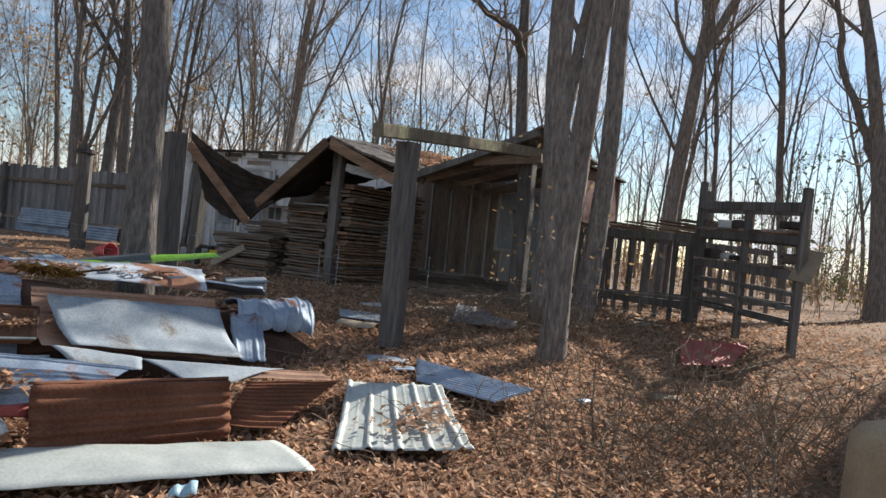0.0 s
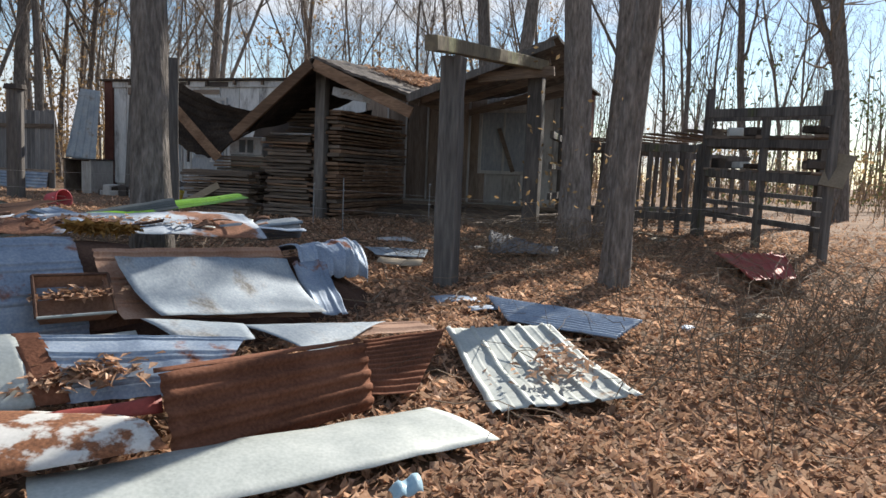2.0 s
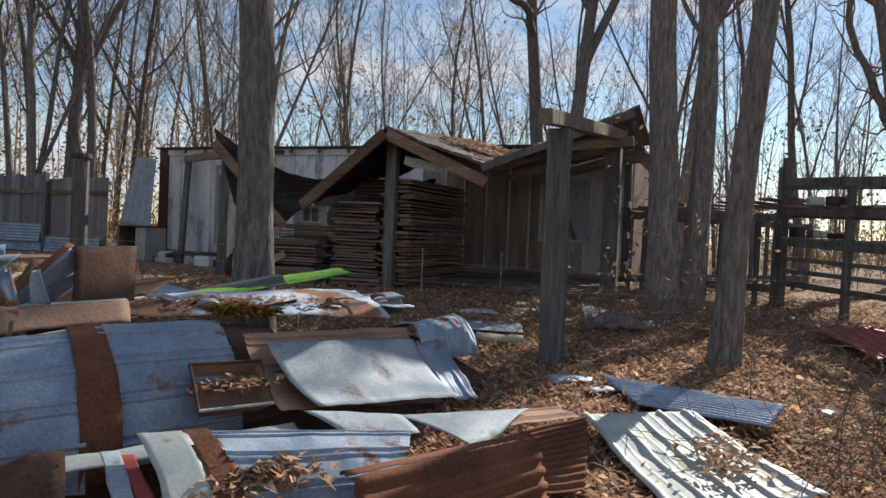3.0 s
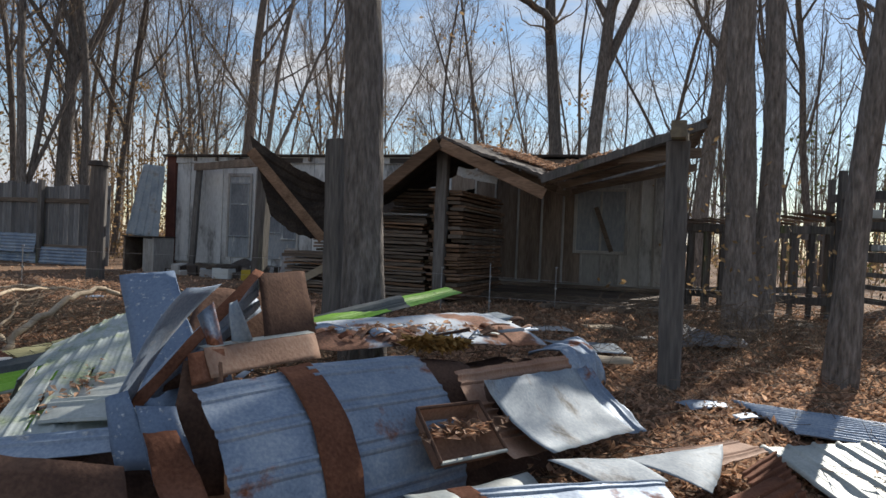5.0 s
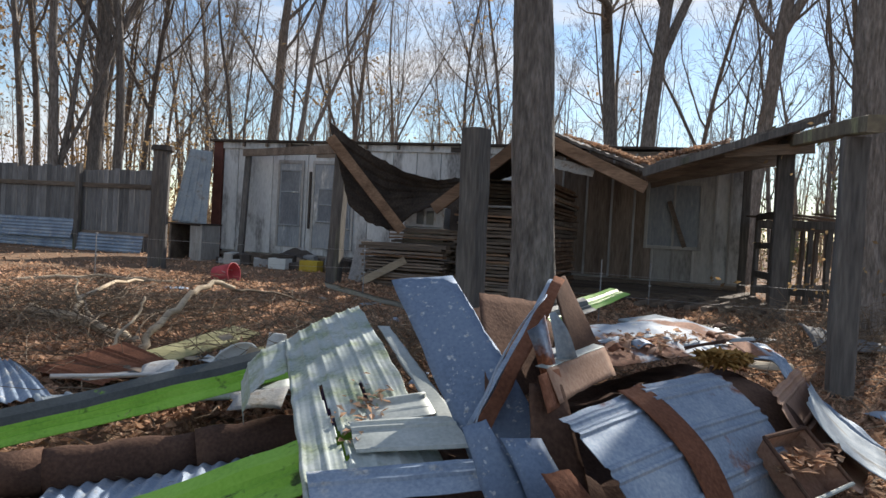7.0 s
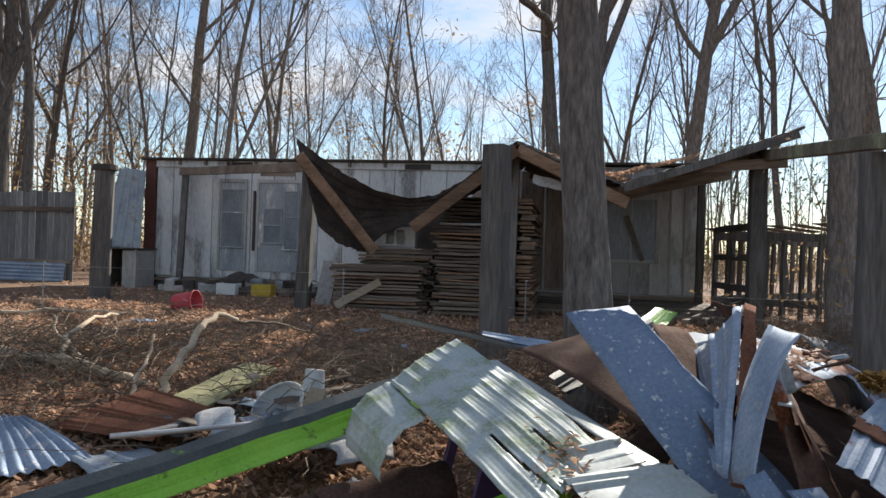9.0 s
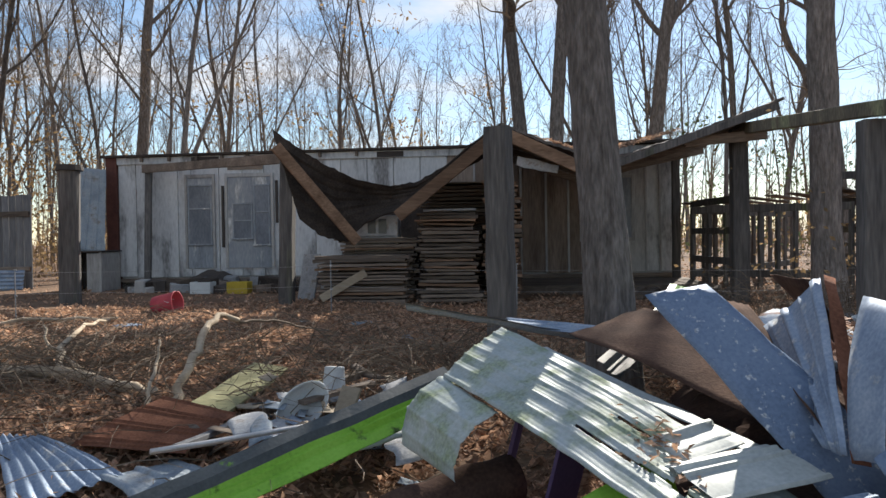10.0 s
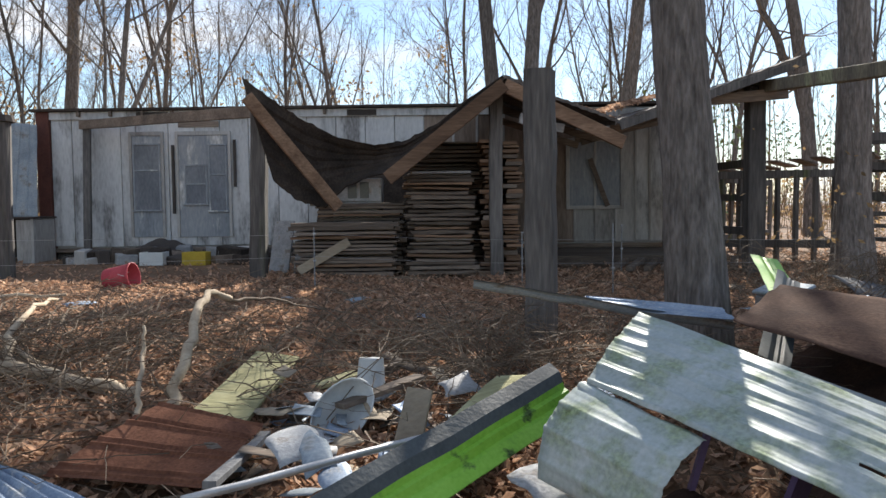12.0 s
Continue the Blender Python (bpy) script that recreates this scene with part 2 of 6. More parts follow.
    "pale_metal": material("pale_sheet", [(0.15, 0.19, 0.23), (0.28, 0.33, 0.375), (0.43, 0.47, 0.50)], 4, (1, 1, 1), 0.72, 0.08, 0.1, 60, 0.06, second=(0.20, 0.19, 0.17), second_at=(0.55, 0.70), second_scale=4, relief=0.004),
    "speckled": material("speckled_zinc", [(0.10, 0.14, 0.21), (0.16, 0.22, 0.32), (0.22, 0.29, 0.39)], 3, (1, 1, 1), 0.6, 0.25, 0.1, 70, 0.05, second=(0.42, 0.46, 0.50), second_at=(0.60, 0.64), second_scale=34, relief=0.004),
    "wood_end": material("sawn_log", [(0.209, 0.154, 0.094), (0.341, 0.275, 0.187)], 6, rough=0.8, bump=0.3),
}


# ---- mesh helpers ----
def part(name, geo, mat, parent=None, label="", smooth=False):
    """One mesh object from (vertices, faces) or a bmesh."""
    me = bpy.data.meshes.new(name)
    if isinstance(geo, bmesh.types.BMesh):
        geo.to_mesh(me)
        geo.free()
    else:
        me.from_pydata([tuple(v) for v in geo[0]], [], geo[1])
    me.materials.append(M[mat])
    if smooth:
        me.polygons.foreach_set("use_smooth", [True] * len(me.polygons))
    me.update()
    ob = new(name, me)
    if parent:
        ob.parent = parent
    if label:
        ob["label"] = label
    return ob


def thing(name, label, category, m=None, group="", kind=""):
    ob = new(name)
    ob.empty_display_size = 0.1
    if m is not None:
        ob.matrix_world = m
    return tagged(ob, label, category, group, kind)


def join(*geos):
    vs, fs = [], []
    for v, f in geos:
        k = len(vs)
        vs.extend(v)
        fs.extend([tuple(i + k for i in q) for q in f])
    return vs, fs


BOXF = [(0, 3, 2, 1), (4, 5, 6, 7), (0, 1, 5, 4), (1, 2, 6, 5), (2, 3, 7, 6), (3, 0, 4, 7)]


def box(x0, x1, y0, y1, z0, z1, r=0.006):
    """A box with its upright and long edges cut off a little."""
    bm = bmesh.new()
    v = [bm.verts.new(p) for p in ((x0, y0, z0), (x1, y0, z0), (x1, y1, z0), (x0, y1, z0), (x0, y0, z1), (x1, y0, z1), (x1, y1, z1), (x0, y1, z1))]
    for q in BOXF:
        bm.faces.new([v[i] for i in q])
    r = min(r, 0.3 * min(x1 - x0, y1 - y0, z1 - z0))
    bmesh.ops.bevel(bm, geom=list(bm.edges), offset=r, segments=1, affect="EDGES")
    vs = [p.co.copy() for p in bm.verts]
    bm.verts.index_update()
    fs = [tuple(p.index for p in q.verts) for q in bm.faces]
    bm.free()
    return vs, fs


def beam(a, b, w, h, rough=0.0, roll=0.0, n=1, taper=1.0):
    """A squared timber from a to b, w wide and h high, slightly uneven along its length."""
    a, b = Vector(a), Vector(b)
    d = (b - a).normalized()
    side = d.cross(Vector((0, 0, 1)))
    side = side.normalized() if side.length > 1e-3 else Vector((1, 0, 0))
    up = side.cross(d)
    turn = Matrix.Rotation(radians(roll), 3, d)
    side, up = turn @ side, turn @ up
    vs, fs = [], []
    c = 0.12
    for k in range(n + 1):
        p = a.lerp(b, k / n)
        s = 1 + (taper - 1) * k / n
        j = [random.uniform(-rough, rough) for _ in range(4)]
        ww, hh = w * s / 2 + j[0], h * s / 2 + j[1]
        p = p + side * j[2] + up * j[3]
        for x, z in ((-1, -1 + c), (-1 + c, -1), (1 - c, -1), (1, -1 + c), (1, 1 - c), (1 - c, 1), (-1 + c, 1), (-1, 1 - c)):
            vs.append(p + side * (x * ww) + up * (z * hh))
        if k:
            for i in range(8):
                fs.append(((k - 1) * 8 + i, (k - 1) * 8 + (i + 1) % 8, k * 8 + (i + 1) % 8, k * 8 + i))
    fs.append(tuple(reversed(range(8))))
    fs.append(tuple(range(n * 8, n * 8 + 8)))
    return vs, fs


def tube(points, radii, sides=6, caps=True):
    vs, fs = [], []
    pts = [Vector(p) for p in points]
    ref = Vector((0.31, 0.17, 0.93))
    for k, p in enumerate(pts):
        d = (pts[min(k + 1, len(pts) - 1)] - pts[max(k - 1, 0)]).normalized()
        if abs(d.dot(ref)) > 0.95:
            ref = Vector((0.9, 0.3, 0.1))
        s = d.cross(ref).normalized()
        u = s.cross(d)
        for i in range(sides):
            a = 2 * math.pi * i / sides
            vs.append(p + (s * math.cos(a) + u * math.sin(a)) * radii[k])
        if k:
            for i in range(sides):
                fs.append(((k - 1) * sides + i, (k - 1) * sides + (i + 1) % sides, k * sides + (i + 1) % sides, k * sides + i))
    if caps:
        fs.append(tuple(reversed(range(sides))))
        fs.append(tuple(range((len(pts) - 1) * sides, len(pts) * sides)))
    return vs, fs


def smooth_step(a, b, x):
    t = min(1, max(0, (x - a) / (b - a)))
    return t * t * (3 - 2 * t)


def profile(kind, d):
    """Height of a pressed sheet at d metres across it."""
    if kind == "corrugated":
        return 0.010 * math.sin(2 * math.pi * d / 0.076)
    if kind == "ribbed":
        k = d % 0.2
        r = 0.018 * (smooth_step(0.0, 0.016, k) - smooth_step(0.036, 0.052, k))
        return r + 0.004 * (smooth_step(0.115, 0.12, k) - smooth_step(0.13, 0.135, k))
    if kind == "pressed":
        k = d % 0.2
        return 0.011 * sum(smooth_step(a, a + 0.012, k) - smooth_step(a + 0.02, a + 0.032, k) for a in (0.02, 0.065))
    if kind == "ridged":
        k = d % 0.085
        return 0.02 * (smooth_step(0.0, 0.02, k) - smooth_step(0.04, 0.06, k))
    if kind == "lined":
        k = d % 0.1
        return 0.008 * (smooth_step(0.0, 0.01, k) - smooth_step(0.018, 0.028, k)) - 0.004 * (smooth_step(0.055, 0.06, k) - smooth_step(0.064, 0.07, k))
    return 0.0


def sheet(name, c, mat, label, kind="flat", across="w", bend_s=0.0, bend_w=0.0, dents=0.012, ns=None, nw=None, keep=None, thick=0.0025, ragged=0.012, seed=0, edge=None, category="metal sheet", group="scrap metal pile"):
    """A bent roofing sheet over four corners (s=0,w=0), (1,0), (1,1), (0,1). bend_s and bend_w bow it along its normal;
    edge(s, w) gives an offset of its own; keep(s, w) leaves pieces out."""
    c = [Vector(p) for p in c]
    ls, lw = max((c[1] - c[0]).length, (c[2] - c[3]).length), max((c[3] - c[0]).length, (c[2] - c[1]).length)
    fine_w = kind != "flat" and across == "w"
    fine_s = kind != "flat" and across == "s"
    step = 0.0095
    ns = ns or (max(8, int(ls / step)) if fine_s else max(6, int(ls / 0.06)))
    nw = nw or (max(8, int(lw / step)) if fine_w else max(6, int(lw / 0.06)))
    ns, nw = min(ns, 220), min(nw, 220)
    nrm = ((c[2] - c[0]).cross(c[3] - c[1])).normalized()
    if nrm.z < 0:
        nrm = -nrm
    rng = random.Random(seed + len(name))
    o = Vector((rng.uniform(0, 50), rng.uniform(0, 50), rng.uniform(0, 50)))
    top = []
    for i in range(ns + 1):
        s = i / ns
        for j in range(nw + 1):
            w = j / nw
            s2 = s + (ragged / ls * noise.noise(o + Vector((w * lw * 7, 3.1 * (s > 0.5), 0))) * (abs(s - 0.5) * 2) ** 6)
            w2 = w + (ragged / lw * noise.noise(o + Vector((s * ls * 7, 0, 5.3 * (w > 0.5)))) * (abs(w - 0.5) * 2) ** 6)
            p = c[0] * (1 - s2) * (1 - w2) + c[1] * s2 * (1 - w2) + c[2] * s2 * w2 + c[3] * (1 - s2) * w2
            h = bend_s * 4 * s * (1 - s) + bend_w * 4 * w * (1 - w)
            h += profile(kind, (w * lw) if across == "w" else (s * ls))
            h += dents * noise.noise(o + Vector((s * ls * 2.6, w * lw * 2.6, 0))) + 0.4 * dents * noise.noise(o + Vector((s * ls * 8, w * lw * 8, 9)))
            p = p + nrm * h
            if edge:
                p = p + Vector(edge(s, w))
            top.append(p)
    n = len(top)
    vs = top + [p - nrm * thick for p in top]
    fs, used = [], {}
    W = nw + 1
    for i in range(ns):
        for j in range(nw):
            if keep and not keep((i + 0.5) / ns, (j + 0.5) / nw):
                continue
            q = (i * W + j, (i + 1) * W + j, (i + 1) * W + j + 1, i * W + j + 1)
            fs.append(q)
            fs.append(tuple(n + k for k in reversed(q)))
            for a, b in zip(q, q[1:] + q[:1]):
                if (b, a) in used:
                    del used[(b, a)]
                else:
                    used[(a, b)] = 1
    for a, b in used:
        fs.append((b, a, n + a, n + b))
    ob = part(name, (vs, fs), mat, smooth=(kind != "pressed"))
    return tagged(ob, label, category, group)


def polyline(points, wiggle, n=4, seed=0):
    """A line through points with small bends of its own."""
    rng = random.Random(seed)
    pts = [Vector(p) for p in points]
    out = [pts[0]]
    for a, b in zip(pts, pts[1:]):
        for k in range(1, n + 1):
            p = a.lerp(b, k / n)
            if k < n:
                p = p + Vector((rng.uniform(-1, 1), rng.uniform(-1, 1), rng.uniform(-1, 1))) * wiggle
            out.append(p)
    return out


# ---- the ground ----
GY, GZ = (-60, -4, 0, 4.2, 6.3, 7.7, 9.3, 12, 15, 400), (-0.1, -0.05, 0.0, 0.15, 0.33, 0.48, 0.62, 0.74, 0.78, 0.78)


def ground_z(x, y):
    base = sum(float(np.interp(y + d, GY, GZ)) for d in (-1.2, -0.6, 0, 0.6, 1.2)) / 5
    near = max(0.0, 1 - math.hypot(x, y - 8) / 45)
    return base + near * (0.05 * noise.noise((x * 0.45, y * 0.45, 0)) + 0.018 * noise.noise((x * 2.1, y * 2.1, 4)))


def steps(lo, hi, fine_lo, fine_hi, d):
    out = [fine_lo + d * k for k in range(int((fine_hi - fine_lo) / d) + 1)]
    g, k = d, out[-1]
    while k < hi:
        g *= 1.35
        k += g
        out.append(min(k, hi))
    g, k = d, out[0]
    while k > lo:
        g *= 1.35
        k -= g
        out.insert(0, max(k, lo))
    return out


gx, gy = steps(-900, 900, -11, 9, 0.2), steps(-900, 900, 1.5, 20, 0.2)
gv = [(x, y, ground_z(x, y)) for y in gy for x in gx]
gf = [(j * len(gx) + i, j * len(gx) + i + 1, (j + 1) * len(gx) + i + 1, (j + 1) * len(gx) + i) for j in range(len(gy) - 1) for i in range(len(gx) - 1)]
tagged(part("ground", (gv, gf), "ground", smooth=True), "leaf-covered woodland floor sloping up to the shed", "ground", kind="structure")

# ---- the shed: u along its front, v out towards the walk ----
BM = Matrix.Translation((-6.8, 18.85, 0)) @ Matrix.Rotation(math.atan2(-0.4586, 0.8886), 4, "Z")


def B(u, v, z):
    return BM @ Vector((u, -v, z))


def ubox(u0, u1, v0, v1, z0, z1, r=0.005):
    return box(u0, u1, -v1, -v0, z0, z1, r)


def ubeam(a, b, w, h, **k):
    return beam((a[0], -a[1], a[2]), (b[0], -b[1], b[2]), w, h, **k)


FLOOR, EAVE = 1.0, 3.30
shed = thing("shed", "long low white-panelled shed with flaking paint and flat roof", "shed", BM)
part("core_wall", ubox(0.02, 10.48, -0.10, -0.02, 0.72, EAVE - 0.02), "grey_wall", shed, "grey backing wall")
edges = [0.0, 0.36, 1.2, 1.46, 2.02, 2.48, 2.91, 3.4, 3.9, 4.4, 4.9, 5.4, 5.9, 6.4, 6.9, 7.3, 7.75, 8.2, 8.6, 8.95, 9.3, 9.65, 9.98, 10.22, 10.5]
for a, b in zip(edges, edges[1:]):
    # panels that are not lit: grey and brown colours also carry the porch roof's shade
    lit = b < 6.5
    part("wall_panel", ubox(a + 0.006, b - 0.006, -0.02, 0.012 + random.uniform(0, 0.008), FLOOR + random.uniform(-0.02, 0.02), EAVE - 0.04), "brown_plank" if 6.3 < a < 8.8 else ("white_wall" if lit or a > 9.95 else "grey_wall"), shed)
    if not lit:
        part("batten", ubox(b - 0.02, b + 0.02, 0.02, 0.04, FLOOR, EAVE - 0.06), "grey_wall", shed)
part("sill", ubox(-0.05, 10.55, -0.08, 0.05, FLOOR - 0.10, FLOOR - 0.03), "board", shed, "weathered sill beam")
# dark sheet closes the gap below the sill, its shade put into the colour
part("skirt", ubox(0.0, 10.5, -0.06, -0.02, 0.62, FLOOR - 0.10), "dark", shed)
part("corner_post", ubox(-0.22, -0.002, -0.10, 0.08, 0.72, EAVE + 0.01), "maroon", shed, "dark maroon corner post")
part("fascia", ubox(-0.25, 7.6, 0.03, 0.06, EAVE - 0.13, EAVE + 0.0), "white_wall", shed, "flaking white fascia board")
part("roof", join(ubox(-0.3, 10.6, -2.75, 0.14, EAVE + 0.004, EAVE + 0.05)), "roofing", shed, "low dark roof")
part("back_wall", ubox(0, 10.5, -2.7, -2.6, 0.7, EAVE - 0.01), "grey_wall", shed)
part("end_wall", ubox(-0.1, 0.0, -2.6, -0.104, 0.7, EAVE - 0.01), "grey_wall", shed)
part("end_wall", ubox(10.4, 10.5, -2.6, -0.104, 0.7, EAVE - 0.01), "maroon", shed)
for u in (0.5, 1.05, 1.6, 2.1, 2.6, 3.3, 4.0, 4.7):
    part("rafter_tail", ubox(u, u + 0.05, 0.064, 0.13, EAVE - 0.09, EAVE - 0.002), "board", shed)
# window with a slanting board, in the grey end of the front
win = part("window", join(ubox(8.8, 8.86, 0.045, 0.07, 1.55, 2.75), ubox(9.72, 9.78, 0.045, 0.07, 1.55, 2.75), ubox(8.86, 9.72, 0.045, 0.07, 2.69, 2.75), ubox(8.86, 9.72, 0.045, 0.075, 1.55, 1.61)), "grey_wall", shed, "boarded window frame")
part("pane", ubox(8.86, 9.72, 0.043, 0.05, 1.61, 2.69), "blue_door", win)
part("mullion", ubox(9.27, 9.31, 0.051, 0.066, 1.61, 2.69), "grey_wall", win)
part("slanting_board", ubeam((9.2, 0.09, 2.4), (9.5, 0.09, 1.6), 0.02, 0.08), "board", win)
for a, b in ((1.35, 1.95), (2.15, 3.1)):
    door = part("door", join(ubox(a, a + 0.05, 0.03, 0.06, 1.15, 2.95), ubox(b - 0.05, b, 0.03, 0.06, 1.15, 2.95), ubox(a + 0.05, b - 0.05, 0.03, 0.06, 2.88, 2.95)), "grey_wall", shed, "flaking grey door frame")
    part("door_leaf", ubox(a + 0.05, b - 0.05, 0.026, 0.045, 1.15, 2.88), "blue_door", door)

for a, b, z0, z1, zm in ((1.44, 1.86, 1.62, 2.72, 2.28), (2.32, 2.66, 1.72, 2.36, 2.04), (2.74, 3.0, 1.6, 2.7, 2.2)):
    sash = part("window", join(ubox(a - 0.03, a, 0.047, 0.062, z0, z1), ubox(b, b + 0.03, 0.047, 0.062, z0, z1), ubox(a - 0.03, b + 0.03, 0.047, 0.064, z1, z1 + 0.03), ubox(a - 0.05, b + 0.05, 0.047, 0.08, z0 - 0.03, z0)), "blue_door", shed, "flaking grey-blue sash")
    part("pane", ubox(a, b, 0.046, 0.052, z0, zm), "old_pane", sash)
    part("pane", ubox(a, b, 0.046, 0.052, zm + 0.025, z1), "old_pane", sash)
    part("meeting_rail", ubox(a, b, 0.046, 0.066, zm, zm + 0.025), "blue_door", sash)
# solid slabs on the fascia, dark as the shade inside the eave openings
for a, b in ((1.5, 2.05), (2.55, 3.15), (5.1, 5.6)):
    part("eave_gap", ubox(a, b, 0.062, 0.07, EAVE - 0.12, EAVE - 0.02), "dark", shed, "dark slab for the shaded gap under the eave")
# jamb strips painted dark for the shade in the door recesses
for a, z0, z1 in ((2.08, 1.55, 2.72), (3.14, 2.0, 2.8)):
    part("dark_jamb", ubox(a, a + 0.045, 0.03, 0.066, z0, z1), "dark", shed, "dark jamb strip with the recess shade in its colour")
for a, b, z in ((0.9, 1.9, 3.08), (2.2, 2.9, 3.02)):
    part("bare_patch", ubox(a, b, 0.024, 0.034, z, z + 0.1), "board", shed, "bare board where panelling fell")
# leaning timber frame before the left half
lean = thing("timber_prop", "leaning dark timber frame propped against the shed front", "timber frame", BM)
part("post", ubeam((0.76, 0.42, 0.76), (0.72, 0.2, 3.03), 0.11, 0.11, rough=0.004, n=4), "post", lean)
part("top_beam", ubeam((0.62, 0.2, 3.06), (4.5, 3.62, 2.80), 0.07, 0.14, rough=0.004, n=4), "board", lean)

# ---- porch: posts, beams, fallen roof ----
porch = thing("porch", "collapsing timber porch with sagging dark gable roof", "porch", BM)


def post(u, v, top, w=0.2, lean_u=0.0, lean_v=0.0):
    foot = B(u, v, 0)
    return ubeam((u, v, ground_z(foot.x, foot.y) - 0.05), (u + lean_u, v + lean_v, top), w, w, rough=0.006, n=6, taper=0.96)


part("post", post(4.5, 3.7, 2.85, 0.19, 0.06), "post", porch)
part("post", post(7.42, 3.55, 2.95, 0.17), "post", porch)
part("post", post(10.66, 3.35, 3.05, 0.22), "post", porch)
part("wall_post", post(10.45, 0.3, 3.2, 0.13), "post", porch)
# gable front
part("bargeboard", ubeam((7.5, 4.05, 3.02), (6.12, 3.98, 1.95), 0.05, 0.16), "brown_board", porch, "brown slanting bargeboard")
part("bargeboard", ubeam((7.5, 3.98, 3.02), (8.95, 3.72, 2.36), 0.05, 0.16), "brown_board", porch)
part("bargeboard", ubeam((4.50, 4.05, 2.92), (5.45, 3.42, 1.62), 0.05, 0.15), "brown_board", porch, "fallen slanting bargeboard")
part("fascia_band", ubeam((8.9, 3.76, 2.55), (11.0, 3.92, 3.25), 0.04, 0.09, rough=0.004, n=4), "post", porch, "dark board under the eave")
part("rafter", ubeam((9.9, 3.62, 2.86), (10.95, 3.6, 2.94), 0.05, 0.13), "board", porch)
part("rafter", ubeam((8.9, 0.4, 2.7), (10.9, 0.4, 3.1), 0.06, 0.12), "board", porch)
for v in (1.0, 2.2, 3.2):
    part("rafter", ubeam((7.5, v, 3.0), (8.85, v, 2.55), 0.05, 0.1), "board", porch)
    part("rafter", ubeam((8.9, v, 2.6), (10.8, v, 3.13), 0.05, 0.1), "board", porch)


def roof_slope(name, pa, pb, qa, qb, mat, sag=0.0, parent=None, label="", rows=16, lip=0.03, along=24):
    """Courses of roofing from the edge pa-pb (front) to qa-qb (back); each course overlaps the last a little."""
    vs, fs = [], []
    for i in range(rows + 1):
        for j in range(along + 1):
            s, w = i / rows, j / along
            a = [pa[k] * (1 - w) + pb[k] * w for k in range(3)]
            b = [qa[k] * (1 - w) + qb[k] * w for k in range(3)]
            p = [a[k] * (1 - s) + b[k] * s for k in range(3)]
            z = p[2] - sag * math.sin(math.pi * w) + 0.03 * noise.noise((p[0] * 3, p[1] * 3, 1)) + 0.012 * (j % 2)
            vs.append((p[0], -p[1], z))
    n = len(vs)
    vs += [(x, y, z - 0.04) for x, y, z in vs]
    W = along + 1
    for i in range(rows):
        for j in range(along):
            q = (i * W + j, i * W + j + 1, (i + 1) * W + j + 1, (i + 1) * W + j)
            fs += [q, tuple(n + k for k in reversed(q))]
    rim = [j for j in range(W)] + [i * W + along for i in range(1, rows + 1)] + [rows * W + j for j in range(along - 1, -1, -1)] + [i * W for i in range(rows - 1, 0, -1)]
    for a, b in zip(rim, rim[1:] + rim[:1]):
        fs.append((a, n + a, n + b, b))
    return part(name, (vs, fs), mat, parent, label)


roof_slope("roof_slope", (7.5, 4.0, 3.14), (8.9, 3.7, 2.64), (7.55, 0.16, 3.36), (8.9, 0.16, 2.95), "shingle", 0.02, porch, "shingled roof slope with leaf litter")
roof_slope("roof_slope", (8.85, 3.7, 2.62), (11.05, 3.95, 3.36), (8.85, 0.16, 2.93), (10.8, 0.16, 3.36), "shingle", 0.03, porch)
roof_slope("roof_slope", (6.12, 3.9, 2.04), (7.5, 4.0, 3.12), (6.3, 2.0, 2.42), (7.55, 0.16, 3.36), "roofing", -0.02, porch, "dark fallen roof slope")


